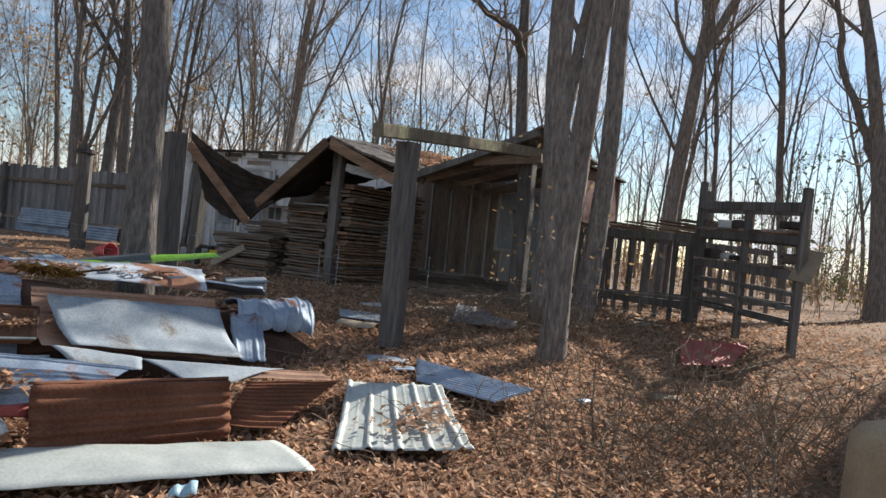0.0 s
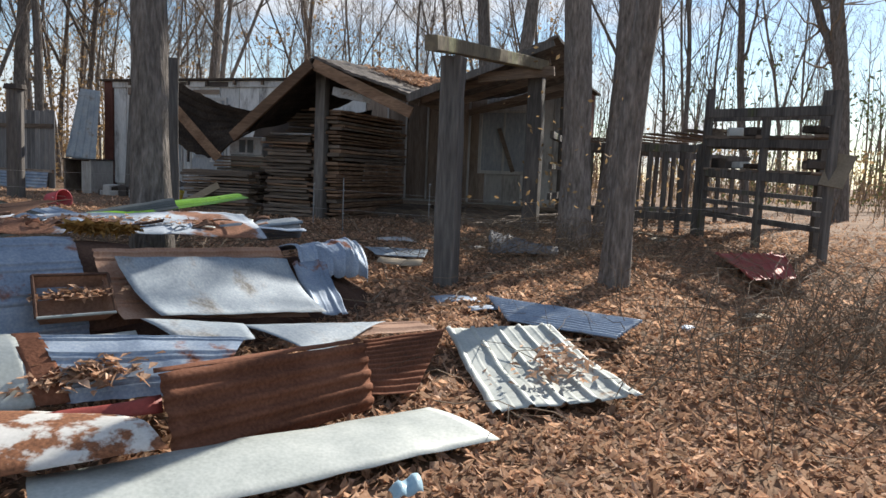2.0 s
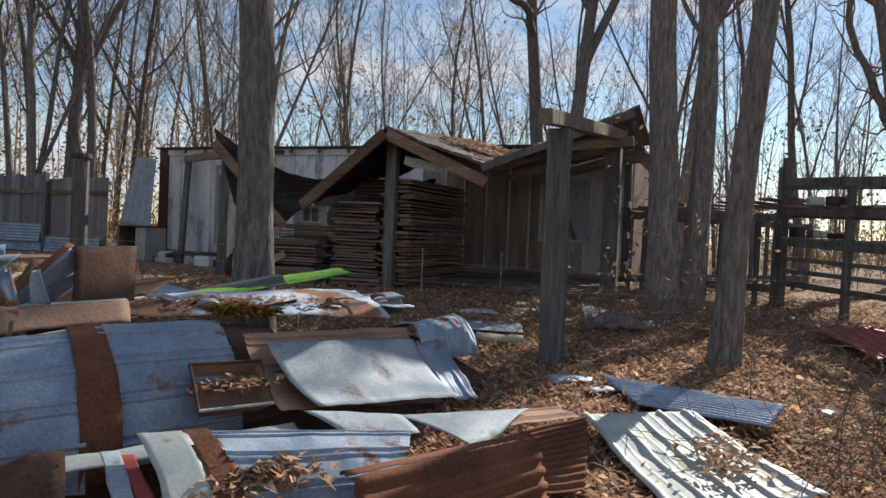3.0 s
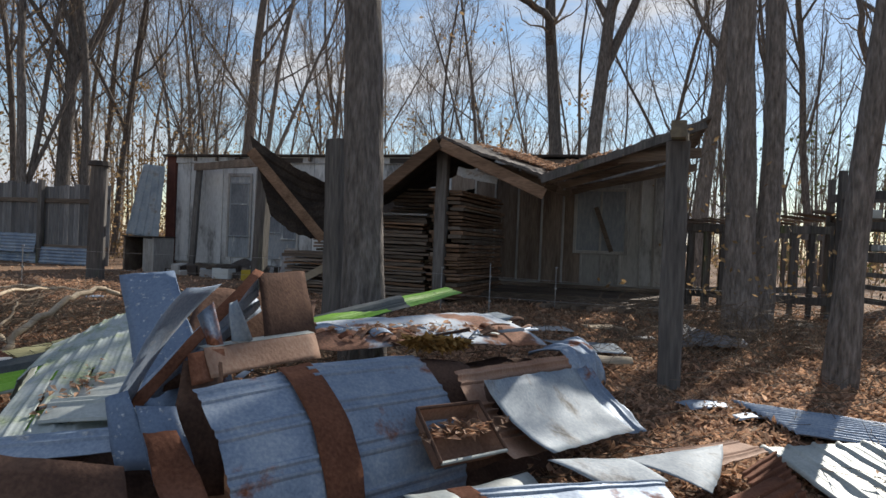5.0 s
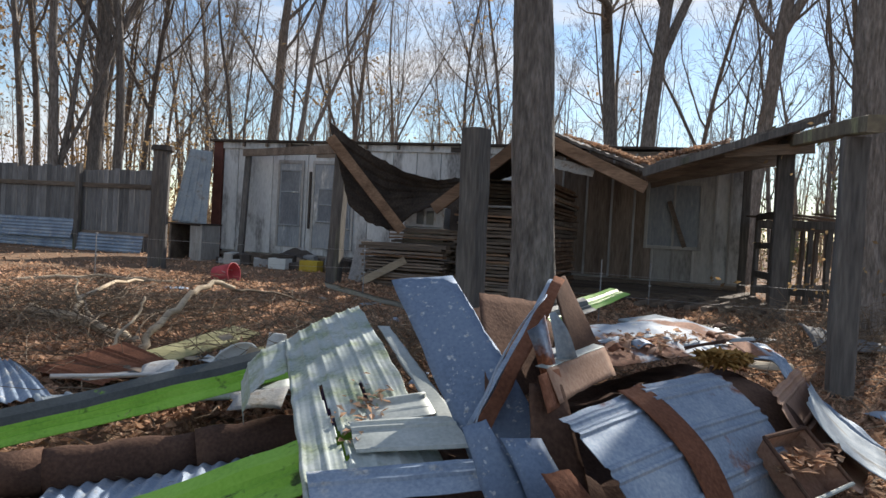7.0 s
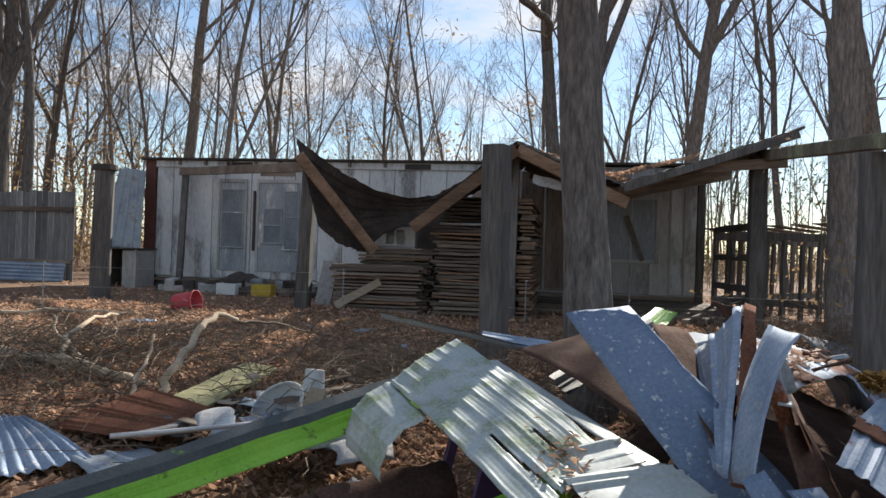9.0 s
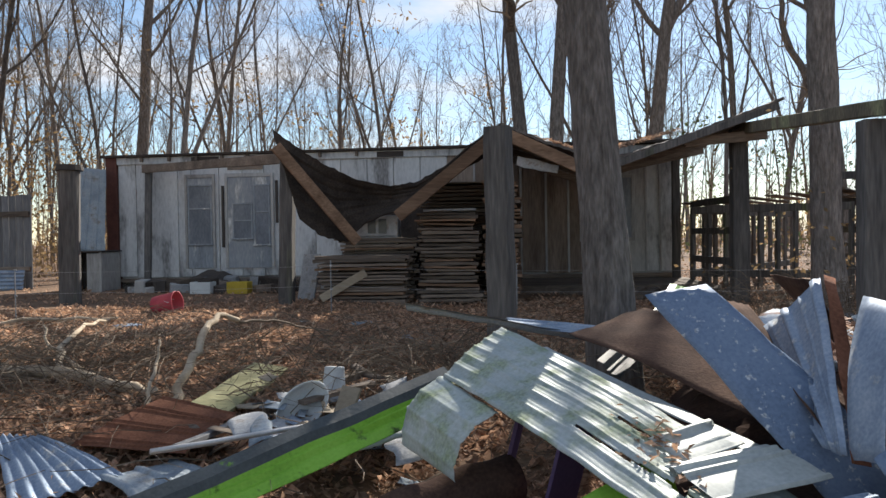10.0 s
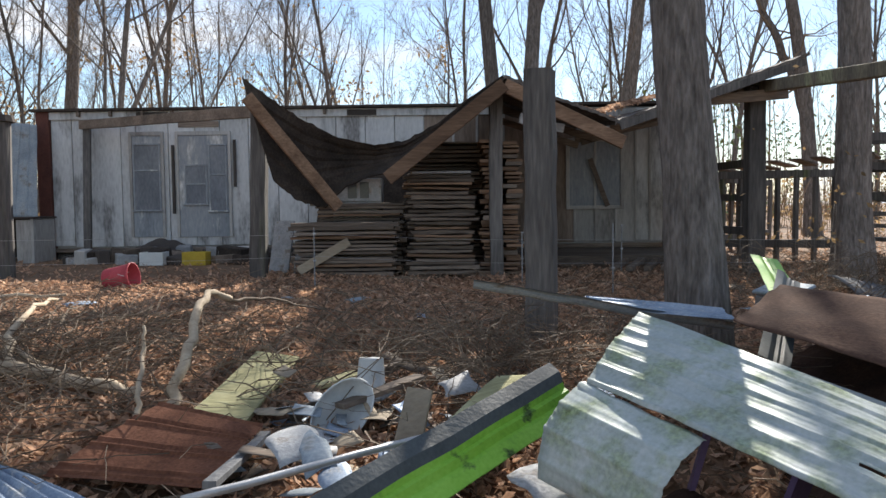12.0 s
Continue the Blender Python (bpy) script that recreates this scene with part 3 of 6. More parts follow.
def sagging_roof():
    """The fallen part of the roof: it hangs in a bow between two bargeboards, in lapped courses that have slipped."""
    top = ((4.42, 3.95, 3.17), (4.72, 3.8, 2.93), (5.05, 3.6, 2.70), (5.45, 3.35, 2.50), (5.9, 3.2, 2.41), (6.3, 3.3, 2.46), (6.7, 3.5, 2.64), (7.1, 3.75, 2.92), (7.5, 3.95, 3.15))
    low = ((4.72, 3.75, 1.95), (4.95, 3.55, 1.72), (5.25, 3.25, 1.62), (5.5, 3.2, 1.88), (5.85, 3.3, 2.02), (6.15, 3.6, 2.04), (6.5, 3.75, 2.26), (7.0, 3.85, 2.68), (7.46, 3.9, 3.04))
    along, rows = 56, 22
    vs, fs = [], []
    knots = [k / (len(top) - 1) for k in range(len(top))]
    for i in range(rows + 1):
        s = i / rows
        for j in range(along + 1):
            w = j / along
            a = [float(np.interp(w, knots, [p[k] for p in top])) for k in range(3)]
            b = [float(np.interp(w, knots, [p[k] for p in low])) for k in range(3)]
            p = [a[k] * (1 - s) + b[k] * s for k in range(3)]
            lap = 0.022 * ((s * 7) % 1)
            rag = 0.03 * noise.noise((w * 40, s * 3, 2)) if i in (0, rows) else 0.0
            vs.append((p[0], -(p[1] - 0.22 * math.sin(math.pi * s) * math.sin(math.pi * w) + lap + 0.02 * noise.noise((w * 9, s * 9, 5))), p[2] + rag))
    n, W = len(vs), along + 1
    vs += [(x, y + 0.035, z - 0.01) for x, y, z in vs]
    for i in range(rows):
        for j in range(along):
            q = (i * W + j, (i + 1) * W + j, (i + 1) * W + j + 1, i * W + j + 1)
            fs += [q, tuple(n + k for k in reversed(q))]
    rim = list(range(W)) + [i * W + along for i in range(1, rows + 1)] + [rows * W + j for j in range(along - 1, -1, -1)] + [i * W for i in range(rows - 1, 0, -1)]
    fs += [(a, b, n + b, n + a) for a, b in zip(rim, rim[1:] + rim[:1])]
    return part("roof_slope", (vs, fs), "roofing", porch, "dark sagging roof slope")


sagging_roof()
# added dark backing: stands for the shade the fallen roof throws behind the lumber
roof_slope("fallen_deck", (4.85, 2.1, 0.95), (7.4, 2.2, 0.95), (5.0, 1.7, 2.32), (7.4, 1.8, 2.55), "roofing", 0.05, porch, "dark backing sheet added for the shade behind the lumber")
# white gable scrap and the small white box with two panes under the sag
part("gable_scrap", ubeam((7.7, 3.75, 2.66), (8.25, 3.6, 2.55), 0.03, 0.12, rough=0.01, n=5), "white", porch, "torn white scrap under the gable")

# outer pole frame with its beam
pole_frame = thing("pole_frame", "tall timber poles carrying one weathered cross beam", "timber frame", BM)
part("pole", post(10.74, 6.98, 2.60, 0.2, 0.0), "post", pole_frame)
part("beam", ubeam((10.75, 7.6, 2.63), (10.72, 3.2, 3.07), 0.13, 0.14, rough=0.005, n=6), "lichen_beam", pole_frame, "pale lichen-stained cross beam")
plate = part("plate", ubox(10.70, 10.74, 7.06, 7.068, 1.66, 1.74), "white", pole_frame, "small white tag")
tagged(part("timber_pole", beam((-3.34, 9.07, ground_z(-3.34, 9.07) - 0.05), (-3.36, 9.05, 2.62), 0.21, 0.21, rough=0.008, n=7), "post"), "thick square weathered timber pole with mossy top", "pole")
fp = thing("fence_pole", "round weathered pole with a dark cap by the fence", "pole")
part("pole", tube([(-7.32, 14.95, 0.7), (-7.32, 14.95, 1.6), (-7.29, 14.9, 2.7)], [0.15, 0.145, 0.14], 12), "post", fp)
part("cap", tube([(-7.29, 14.9, 2.7), (-7.29, 14.9, 2.78)], [0.19, 0.17], 12), "dark", fp)


def stack(a, b, z0, z1, label, mat="board", seed=0, deep=0.28):
    """Slab boards piled in two rows from a to b (u, v)."""
    rng = random.Random(seed)
    t = thing("lumber_stack", label, "lumber stack", BM, "stacked slab boards")
    du, dv = b[0] - a[0], b[1] - a[1]
    n = math.hypot(du, dv)
    du, dv = du / n, dv / n
    z = z0
    while z < z1 - 0.02:
        h = rng.uniform(0.025, 0.05)
        for row in (0.0, -deep):
            d = row + rng.uniform(-0.04, 0.05)
            e0, e1 = rng.uniform(-0.10, 0.06), rng.uniform(-0.06, 0.08)
            p = (a[0] + du * e0 - dv * d, a[1] + dv * e0 + du * d, z + h / 2 + rng.uniform(-0.008, 0.008))
            q = (b[0] + du * e1 - dv * d, b[1] + dv * e1 + du * d, z + h / 2 + rng.uniform(-0.012, 0.012))
            part("board", ubeam(p, q, 0.2, h, rough=0.005, n=4), mat if rng.random() < 0.75 else rng.choice(("brown_board", "board")), t)
        z += h + rng.uniform(0.008, 0.022)
    return t


stack((6.36, 3.3), (7.14, 3.3), 0.66, 2.02, "tall stack of weathered slab boards under the gable", seed=1)
stack((7.62, 3.5), (7.62, 1.1), 0.7, 2.42, "long high stack of brown slab boards running in to the wall", "brown_board", seed=2)
stack((6.3, 2.6), (7.3, 2.6), 0.7, 2.5, "dark high stack of slab boards behind the first", seed=6)
stack((5.1, 3.0), (6.25, 3.0), 0.66, 1.68, "grey slab boards stacked behind the low pile", seed=8)
stack((4.95, 3.5), (6.15, 3.5), 0.66, 1.42, "low stack of grey slab boards", seed=3)
tagged(part("white_strip", ubeam((6.38, 3.28, 2.05), (7.12, 3.28, 2.05), 0.12, 0.03), "white"), "white plank lying on top of the lumber stack", "plank").matrix_world = BM

# ---- fence ----
fence = thing("fence", "grey weathered board fence with rails", "fence", BM)
u = -14.0
while u < -1.85:
    w = random.uniform(0.13, 0.17)
    part("fence_board", ubox(u, u + w - 0.008, -0.02 + random.uniform(-0.006, 0.006), 0.005, 0.74, 2.62 + random.uniform(-0.03, 0.05) + 0.05 * (u < -3.9)), "fence_board", fence)
    u += w
part("rail", ubox(-14, -1.85, 0.01, 0.06, 2.22, 2.32), "board", fence)
part("rail", ubox(-14, -1.85, 0.01, 0.06, 1.15, 1.23), "board", fence)
for u in (-13.0, -10.0, -7.0, -3.75):
    part("fence_post", ubeam((u, 0.12, 0.7), (u, 0.12, 2.75), 0.12, 0.12), "post", fence)
for a, b, z, k in ((-6.2, -3.8, 0.72, 1), (-3.7, -1.9, 0.72, 2), (-6.0, -3.8, 1.02, 3)):
    sheet("metal_sheet", [B(a, 0.12 + 0.04 * k, z), B(b, 0.12 + 0.04 * k, z), B(b, 0.10 + 0.02 * k, z + 0.45), B(a, 0.10 + 0.02 * k, z + 0.45)], "galv_clean", "blue-grey metal sheet along the foot of the fence", "corrugated", seed=k, group="sheets along the fence")
sheet("wall_panel_sheet", [B(-0.75, 0.7, 1.55), B(0.05, 0.62, 1.5), B(-0.02, 0.4, 3.05), B(-0.55, 0.45, 3.1)], "pale_metal", "pale ribbed panel leaning beside the shed", "ribbed", "s", seed=5, group="sheets along the fence")
hutch = thing("hutch", "dark small hutch under the leaning panel", "hutch", BM)
part("side", ubox(-0.75, -0.70, 0.1, 0.75, 0.7, 1.5), "board", hutch)
part("side", ubox(0.0, 0.05, 0.1, 0.75, 0.7, 1.5), "grey_wall", hutch)
part("top", ubox(-0.78, 0.08, 0.08, 0.78, 1.50, 1.53), "dark", hutch)
part("back", ubox(-0.70, 0.0, 0.1, 0.12, 0.7, 1.5), "dark", hutch)
part("front_board", ubox(-0.25, 0.0, 0.70, 0.73, 0.7, 1.48), "grey_wall", hutch)

# ---- trees ----
def furrowed(points, radii, sides=40, step=0.07, deep=0.012, seed=0):
    """A trunk whose bark stands out in long upright ridges."""
    pts = [Vector(p) for p in points]
    run = [0.0]
    for p, q in zip(pts, pts[1:]):
        run.append(run[-1] + (q - p).length)
    n = max(8, int(run[-1] / step))
    vs, fs = [], []
    for k in range(n + 1):
        d = run[-1] * k / n
        i = min(len(pts) - 2, max(0, int(np.searchsorted(run, d)) - 1))
        f = (d - run[i]) / (run[i + 1] - run[i])
        p, r = pts[i].lerp(pts[i + 1], f), radii[i] + (radii[i + 1] - radii[i]) * f
        for j in range(sides):
            a = 2 * math.pi * j / sides
            c, t = math.cos(a), math.sin(a)
            ridge = abs(noise.noise((c * r * 26 + seed, t * r * 26, d * 2.6))) + 0.5 * abs(noise.noise((c * r * 55, t * r * 55 + seed, d * 7)))
            rr = r + deep * (ridge - 0.35) + 0.02 * noise.noise((c * 1.3, t * 1.3 + seed, d * 0.5))
            vs.append(p + Vector((c * rr, t * rr, 0)))
        if k:
            for j in range(sides):
                fs.append(((k - 1) * sides + j, (k - 1) * sides + (j + 1) % sides, k * sides + (j + 1) % sides, k * sides + j))
    fs.append(tuple(range(n * sides, n * sides + sides)))
    return vs, fs


def make_tree(seed, height, r0, lean=0.02, fork=0.4, first=0.3, limbs=12, twigs=1.0, bark=False):
    """A bare tree: trunk, rising crooked limbs, branches, twigs."""
    rng = random.Random(seed)
    wood, fine = [], []

    def grow(p, d, length, r, level, flare=True):
        n = min(14, max(5, int(length / 0.9))) if level == 0 else (8, 5, 3)[min(level, 3) - 1]
        pts, rad = [p], [r]
        q, dd = p.copy(), d.copy()
        rise = (0.0, 0.13, 0.08, 0.05)[min(level, 3)]
        for k in range(n):
            wob = (0.055, 0.2, 0.26, 0.3)[min(level, 3)]
            dd = (dd + Vector((rng.uniform(-wob, wob), rng.uniform(-wob, wob), rng.uniform(-wob, wob) + rise))).normalized()
            q = q + dd * (length / n)
            pts.append(q)
            rad.append(max(0.0045, r * (1 - (0.85 if level == 0 else 0.8) * (k + 1) / n)))
        if level == 0 and flare:
            rad[0] *= 1.25
        sides = (10, 6, 4, 3)[min(level, 3)]
        if level == 0 and bark and flare:
            cut = max(2, int(round(8.5 / (length / n))))
            wood.append(furrowed(pts[:cut + 1], rad[:cut + 1], seed=seed))
            wood.append(tube(pts[cut:], rad[cut:], sides, False))
        else:
            (wood if level < 2 else fine).append(tube(pts, rad, sides, False))
        if level >= 3:
            return pts, rad
        count = (limbs, 6, int(6 * twigs))[level]
        for k in range(count):
            f = first + (1 - first) * (k + rng.random()) / count if level == 0 else 0.15 + 0.85 * (k + rng.random()) / count
            i = min(n - 1, int(f * n))
            t = f * n - i
            at = pts[i].lerp(pts[i + 1], min(1, max(0, t)))
            rr = rad[i]
            az = rng.uniform(0, 2 * math.pi)
            axis = (pts[i + 1] - pts[i]).normalized()
            side = axis.cross(Vector((math.cos(az), math.sin(az), 0.13))).normalized()
            spread = rng.uniform(0.45, 1.05) if level == 0 else rng.uniform(0.4, 1.1)
            nd = (axis * math.cos(spread) + side * math.sin(spread) + Vector((0, 0, 0.08))).normalized()
            ln = length * (rng.uniform(0.16, 0.42) if level == 0 else rng.uniform(0.28, 0.55)) * (1.15 - 0.55 * f)
            grow(at, nd, ln, max(0.006, rr * rng.uniform(0.28, 0.55)), level + 1)
        return pts, rad

    pts, rad = grow(Vector((0, 0, -0.15)), Vector((lean, rng.uniform(-0.02, 0.02), 1)).normalized(), height, r0, 0)
    if fork:
        i = max(1, int(fork * (len(pts) - 1)))
        grow(pts[i], Vector((0.42 * rng.choice((-1, 1)), rng.uniform(-0.3, 0.3), 1)).normalized(), height * 0.6, rad[i] * 0.8, 0, False)
    return join(*wood), join(*fine)


TREES = []
for k, (h, r, lean, fork, first, limbs) in enumerate(((17, 0.11, 0.02, 0, 0.2, 17), (15, 0.075, 0.06, 0.3, 0.2, 11), (18, 0.14, -0.02, 0.35, 0.25, 12), (13, 0.055, 0.08, 0, 0.15, 16), (16, 0.09, -0.06, 0.2, 0.22, 11), (10, 0.035, 0.05, 0, 0.08, 15), (14, 0.06, -0.09, 0, 0.15, 16))):
    wood, fine = make_tree(40 + k, h, r, lean, fork, first, limbs)
    t = thing("tree", "tall bare winter tree with grey bark", "tree", pose(14 + 6 * k, 46, 0.7), "bare woodland trees")
    part("trunk", wood, "bark", t, smooth=True)
    part("crown", fine, "twigs", t, "bare twigs")
    TREES.append(t)


def plant(k, x, y, turn, s=1.0, sz=None):
    m = pose(x, y, ground_z(x, y), 0, 0, turn)
    t = copy_thing(TREES[k], m)
    t.scale = (s, s, sz or s)
    return t


rng = random.Random(7)
spots = []
tries = 0
while len(spots) < 112 and tries < 6000:
    tries += 1
    x, y = rng.uniform(-42, 45), rng.uniform(4, 62)
    p = Vector((x + 6.8, y - 18.85))
    uu, vv = p.x * 0.8886 - p.y * 0.4586, -p.x * 0.4586 - p.y * 0.8886
    if -12 < uu < 12 and vv > -4.2:
        continue
    if y < 14 and -16 < x < 9:
        continue
    if math.hypot(x + 3, y - 3) < 12 or any(math.hypot(x - a, y - b) < 1.5 for a, b in spots):
        continue
    if abs(math.degrees(math.atan2(x + 2, y - 5)) - SUN_AZ) < 24 and math.hypot(x + 2, y - 5) < 32 and rng.random() < 0.95:
        continue
    spots.append((x, y))
for _ in range(22):
    spots.append((rng.uniform(-36, -9), rng.uniform(24, 46)))
for _ in range(30):
    spots.append((rng.uniform(-13, 8), rng.uniform(24, 52)))
for _ in range(10):
    spots.append((rng.uniform(-26, -15), rng.uniform(14, 24)))
for x, y in spots:
    plant(rng.choice((0, 1, 1, 2, 3, 3, 4, 5, 5, 5, 6, 6, 6)), x, y, rng.uniform(0, 360), rng.uniform(0.8, 1.15))


def near_tree(label, x, y, height, r, seed, lean=0.0, fork=0, first=0.4, limbs=9, name="tree", bark=False):
    wood, fine = make_tree(seed, height, r, lean, fork, first, limbs, bark=bark)
    t = thing(name, label, "tree", pose(x, y, ground_z(x, y)))
    part("trunk", wood, "bark", t, smooth=True)
    part("crown", fine, "twigs", t, "bare twigs")
    return t


near_tree("thick straight oak trunk with furrowed grey bark by the scrap", -3.11, 7.66, 20, 0.172, 101, 0.0, 0, 0.45, bark=True)
near_tree("dark slender trunk standing before the porch", 1.23, 7.78, 15, 0.135, 102, 0.01, 0, 0.4, bark=True)
near_tree("vine-hung double trunk beside the porch corner", 1.42, 9.78, 16, 0.19, 103, 0.0, 0, 0.35, bark=True)
near_tree("leaning trunk with dead vines beside the porch corner", 1.98, 10.35, 15, 0.155, 104, 0.06, 0, 0.35, bark=True)


def add_limb(tree, points, r0, r1, seed):
    """A long crooked limb at given places, with side shoots."""
    rr = random.Random(seed)
    base = tree.matrix_world.translation
    bark = next(o for o in tree.children if o.name.startswith("trunk"))
    ring = [v.co for v in bark.data.vertices if abs(v.co.z + base.z - points[0][2]) < 0.7 and math.hypot(v.co.x, v.co.y) < 0.9]
    root = sum((Vector((v.x, v.y, 0)) for v in ring), Vector()) / max(1, len(ring))
    pts = [p - base for p in polyline([(base.x + root.x, base.y + root.y, points[0][2])] + list(points[1:]), 0.07, 4, seed)]
    n = len(pts)
    rad = [r0 + (r1 - r0) * k / (n - 1) for k in range(n)]
    part("limb", tube(pts, rad, 8), "bark", tree, smooth=True)
    shoots = []
    for k in range(26):
        i = rr.randrange(2, n - 1)
        d = Vector((rr.gauss(0, 1), rr.gauss(0, 1), rr.gauss(0.6, 0.6))).normalized() * rr.uniform(0.5, 2.2)
        q = polyline([pts[i], pts[i] + d * 0.5, pts[i] + d + Vector((0, 0, 0.3))], 0.07, 3, rr.randrange(9999))
        shoots.append(tube(q, [max(0.005, rad[i] * 0.35 * (1 - j / len(q))) for j in range(len(q))], 4, False))
    part("crown", join(*shoots), "twigs", tree, "bare side twigs")


forked = near_tree("forked grey tree at the wood's edge", 9.78, 16.7, 15, 0.21, 105, 0.02, 0, 0.4)
add_limb(forked, [(9.80, 16.74, 3.7), (9.5, 17.2, 5.0), (9.15, 17.7, 6.3), (8.9, 17.9, 8.0), (8.2, 18.2, 10.5)], 0.13, 0.04, 5)
behind = near_tree("tall bare tree with one long arching limb", 1.85, 18.1, 17, 0.19, 111, 0.0, 0, 0.42, 10)
add_limb(behind, [(1.88, 18.1, 6.3), (1.3, 17.9, 6.75), (0.5, 17.6, 7.1), (-0.7, 17.3, 7.9), (-1.8, 17.0, 9.2)], 0.11, 0.035, 6)
near_tree("tall bare tree close behind the shed", 2.35, 18.2, 18, 0.2, 112, 0.03, 0.3, 0.3, 12)
near_tree("tall bare tree behind the pen", 5.5, 18.8, 17, 0.22, 113, 0.0, 0.4, 0.3, 12)
near_tree("tall dark tree far behind the shed", -6.6, 29.4, 18, 0.24, 114, 0.06, 0, 0.3, 12)
near_tree("bare tree behind the fence", -11.3, 22.6, 15, 0.15, 115, -0.05, 0, 0.3, 12)
near_tree("thick bare tree behind the fence", -10.7, 23.1, 17, 0.22, 116, 0.0, 0.35, 0.3, 12)
near_tree("bare leaning tree behind the fence", -10.0, 22.8, 16, 0.14, 117, 0.07, 0, 0.3, 12)
# out of view from the whole walk; added for its broad shadow
near_tree("unseen very thick tree added to shade the near ground", 9.9, 13.4, 17, 0.62, 106, 0.0, 0, 0.4)
for k, x, y in ((2, 15.0, 13.0), (1, 17.0, 11.5), (0, 8.5, 18.5), (3, 13.5, 18.5), (6, 6.0, 16.5), (3, 7.0, 20.0), (4, 18, 16), (5, 5.2, 19), (3, 9.0, 23.0), (2, -14.5, 22.5), (0, -12.6, 24.0), (4, -11.5, 22.8), (1, -15.8, 20.0)):
    plant(k, x, y, x * 37 + y * 11, 1.0)

# ---- far woods and undergrowth ----
rng = random.Random(21)
vs, fs = [], []


def add(geo):
    k = len(vs)
    vs.extend(geo[0])
    fs.extend([tuple(i + k for i in q) for q in geo[1]])


for k in range(900):
    a, d = rng.uniform(0, 2 * math.pi), rng.uniform(58, 120)
    x, y = d * math.sin(a), 12 + d * math.cos(a)
    h, r = rng.uniform(11, 19), rng.uniform(0.06, 0.17)
    lx, ly = rng.uniform(-1, 1), rng.uniform(-1, 1)
    add(tube([(x, y, 0.6), (x + lx * 0.4, y + ly * 0.4, h * 0.5), (x + lx, y + ly, h)], [r, r * 0.7, 0.02], 4, False))
    for j in range(9):
        f = rng.uniform(0.25, 0.95)
        b, ln = rng.uniform(0, 6.28), rng.uniform(1.2, 3.6) * (1.2 - f)
        p = Vector((x + lx * f, y + ly * f, h * f))
        add(tube([p, p + Vector((math.cos(b) * ln * 0.5, math.sin(b) * ln * 0.5, ln * 0.6)), p + Vector((math.cos(b) * ln, math.sin(b) * ln, ln * 1.5))], [r * 0.35, r * 0.22, 0.012], 3, False))
tagged(part("far_woods", (vs, fs), "twigs"), "bare grey woods far behind the shed", "woods", kind="stuff")

vs, fs = [], []
for k in range(3400):
    a, d = rng.uniform(-1.35, 1.2), 14 + 60 * rng.random() ** 0.8
    x, y = -3 + d * math.sin(a), 6 + d * math.cos(a)
    p = Vector((x + 6.8, y - 18.85))
    uu, vv = p.x * 0.8886 - p.y * 0.4586, -p.x * 0.4586 - p.y * 0.8886
    if -15 < uu < 12.5 and vv > -4.2:
        continue
    z = ground_z(x, y)
    h = rng.uniform(0.4, 2.6) * (0.4 + d / 70)
    r = 0.006 + 0.0004 * d
    lx, ly = rng.uniform(-0.3, 0.3) * h, rng.uniform(-0.3, 0.3) * h
    add(tube([(x, y, z - 0.05), (x + lx * 0.4, y + ly * 0.4, z + h * 0.6), (x + lx, y + ly, z + h)], [r, r * 0.8, r * 0.3], 3, False))
    for j in range(3):
        f = rng.uniform(0.3, 0.9)
        q = Vector((x + lx * f * f, y + ly * f * f, z + h * f))
        add(tube([q, q + Vector((rng.uniform(-0.4, 0.4), rng.uniform(-0.4, 0.4), rng.uniform(0.1, 0.5))) * h * 0.5], [r * 0.6, r * 0.3], 3, False))
tagged(part("undergrowth", (vs, fs), "brush"), "thin tan saplings and brush between the trees", "undergrowth", kind="stuff")

vs, fs = [], []
for k in range(12000):
    a, d = rng.uniform(-1.35, 1.2), 20 + 55 * rng.random()
    x, y = -3 + d * math.sin(a), 6 + d * math.cos(a)
    p = Vector((x + 6.8, y - 18.85))
    uu, vv = p.x * 0.8886 - p.y * 0.4586, -p.x * 0.4586 - p.y * 0.8886
    if -15 < uu < 12.5 and vv > -4.2:
        continue
    z = ground_z(x, y) + 2.6 * rng.random() ** 2 * (0.4 + d / 60)
    e = rng.uniform(0.05, 0.12) * (0.5 + d / 50)
    t1 = Vector((rng.gauss(0, 1), rng.gauss(0, 1), rng.gauss(0, 1))).normalized()
    t2 = t1.cross(Vector((rng.gauss(0, 1), rng.gauss(0, 1), rng.gauss(0, 1)))).normalized()
    q = Vector((x, y, z))
    add(([q - t1 * e, q + t2 * e * 0.5, q + t1 * e, q - t2 * e * 0.5], [(0, 1, 2, 3)]))
tagged(part("brush_leaves", (vs, fs), "dry_leaf"), "dry tan leaves hanging in the undergrowth", "undergrowth", kind="stuff")



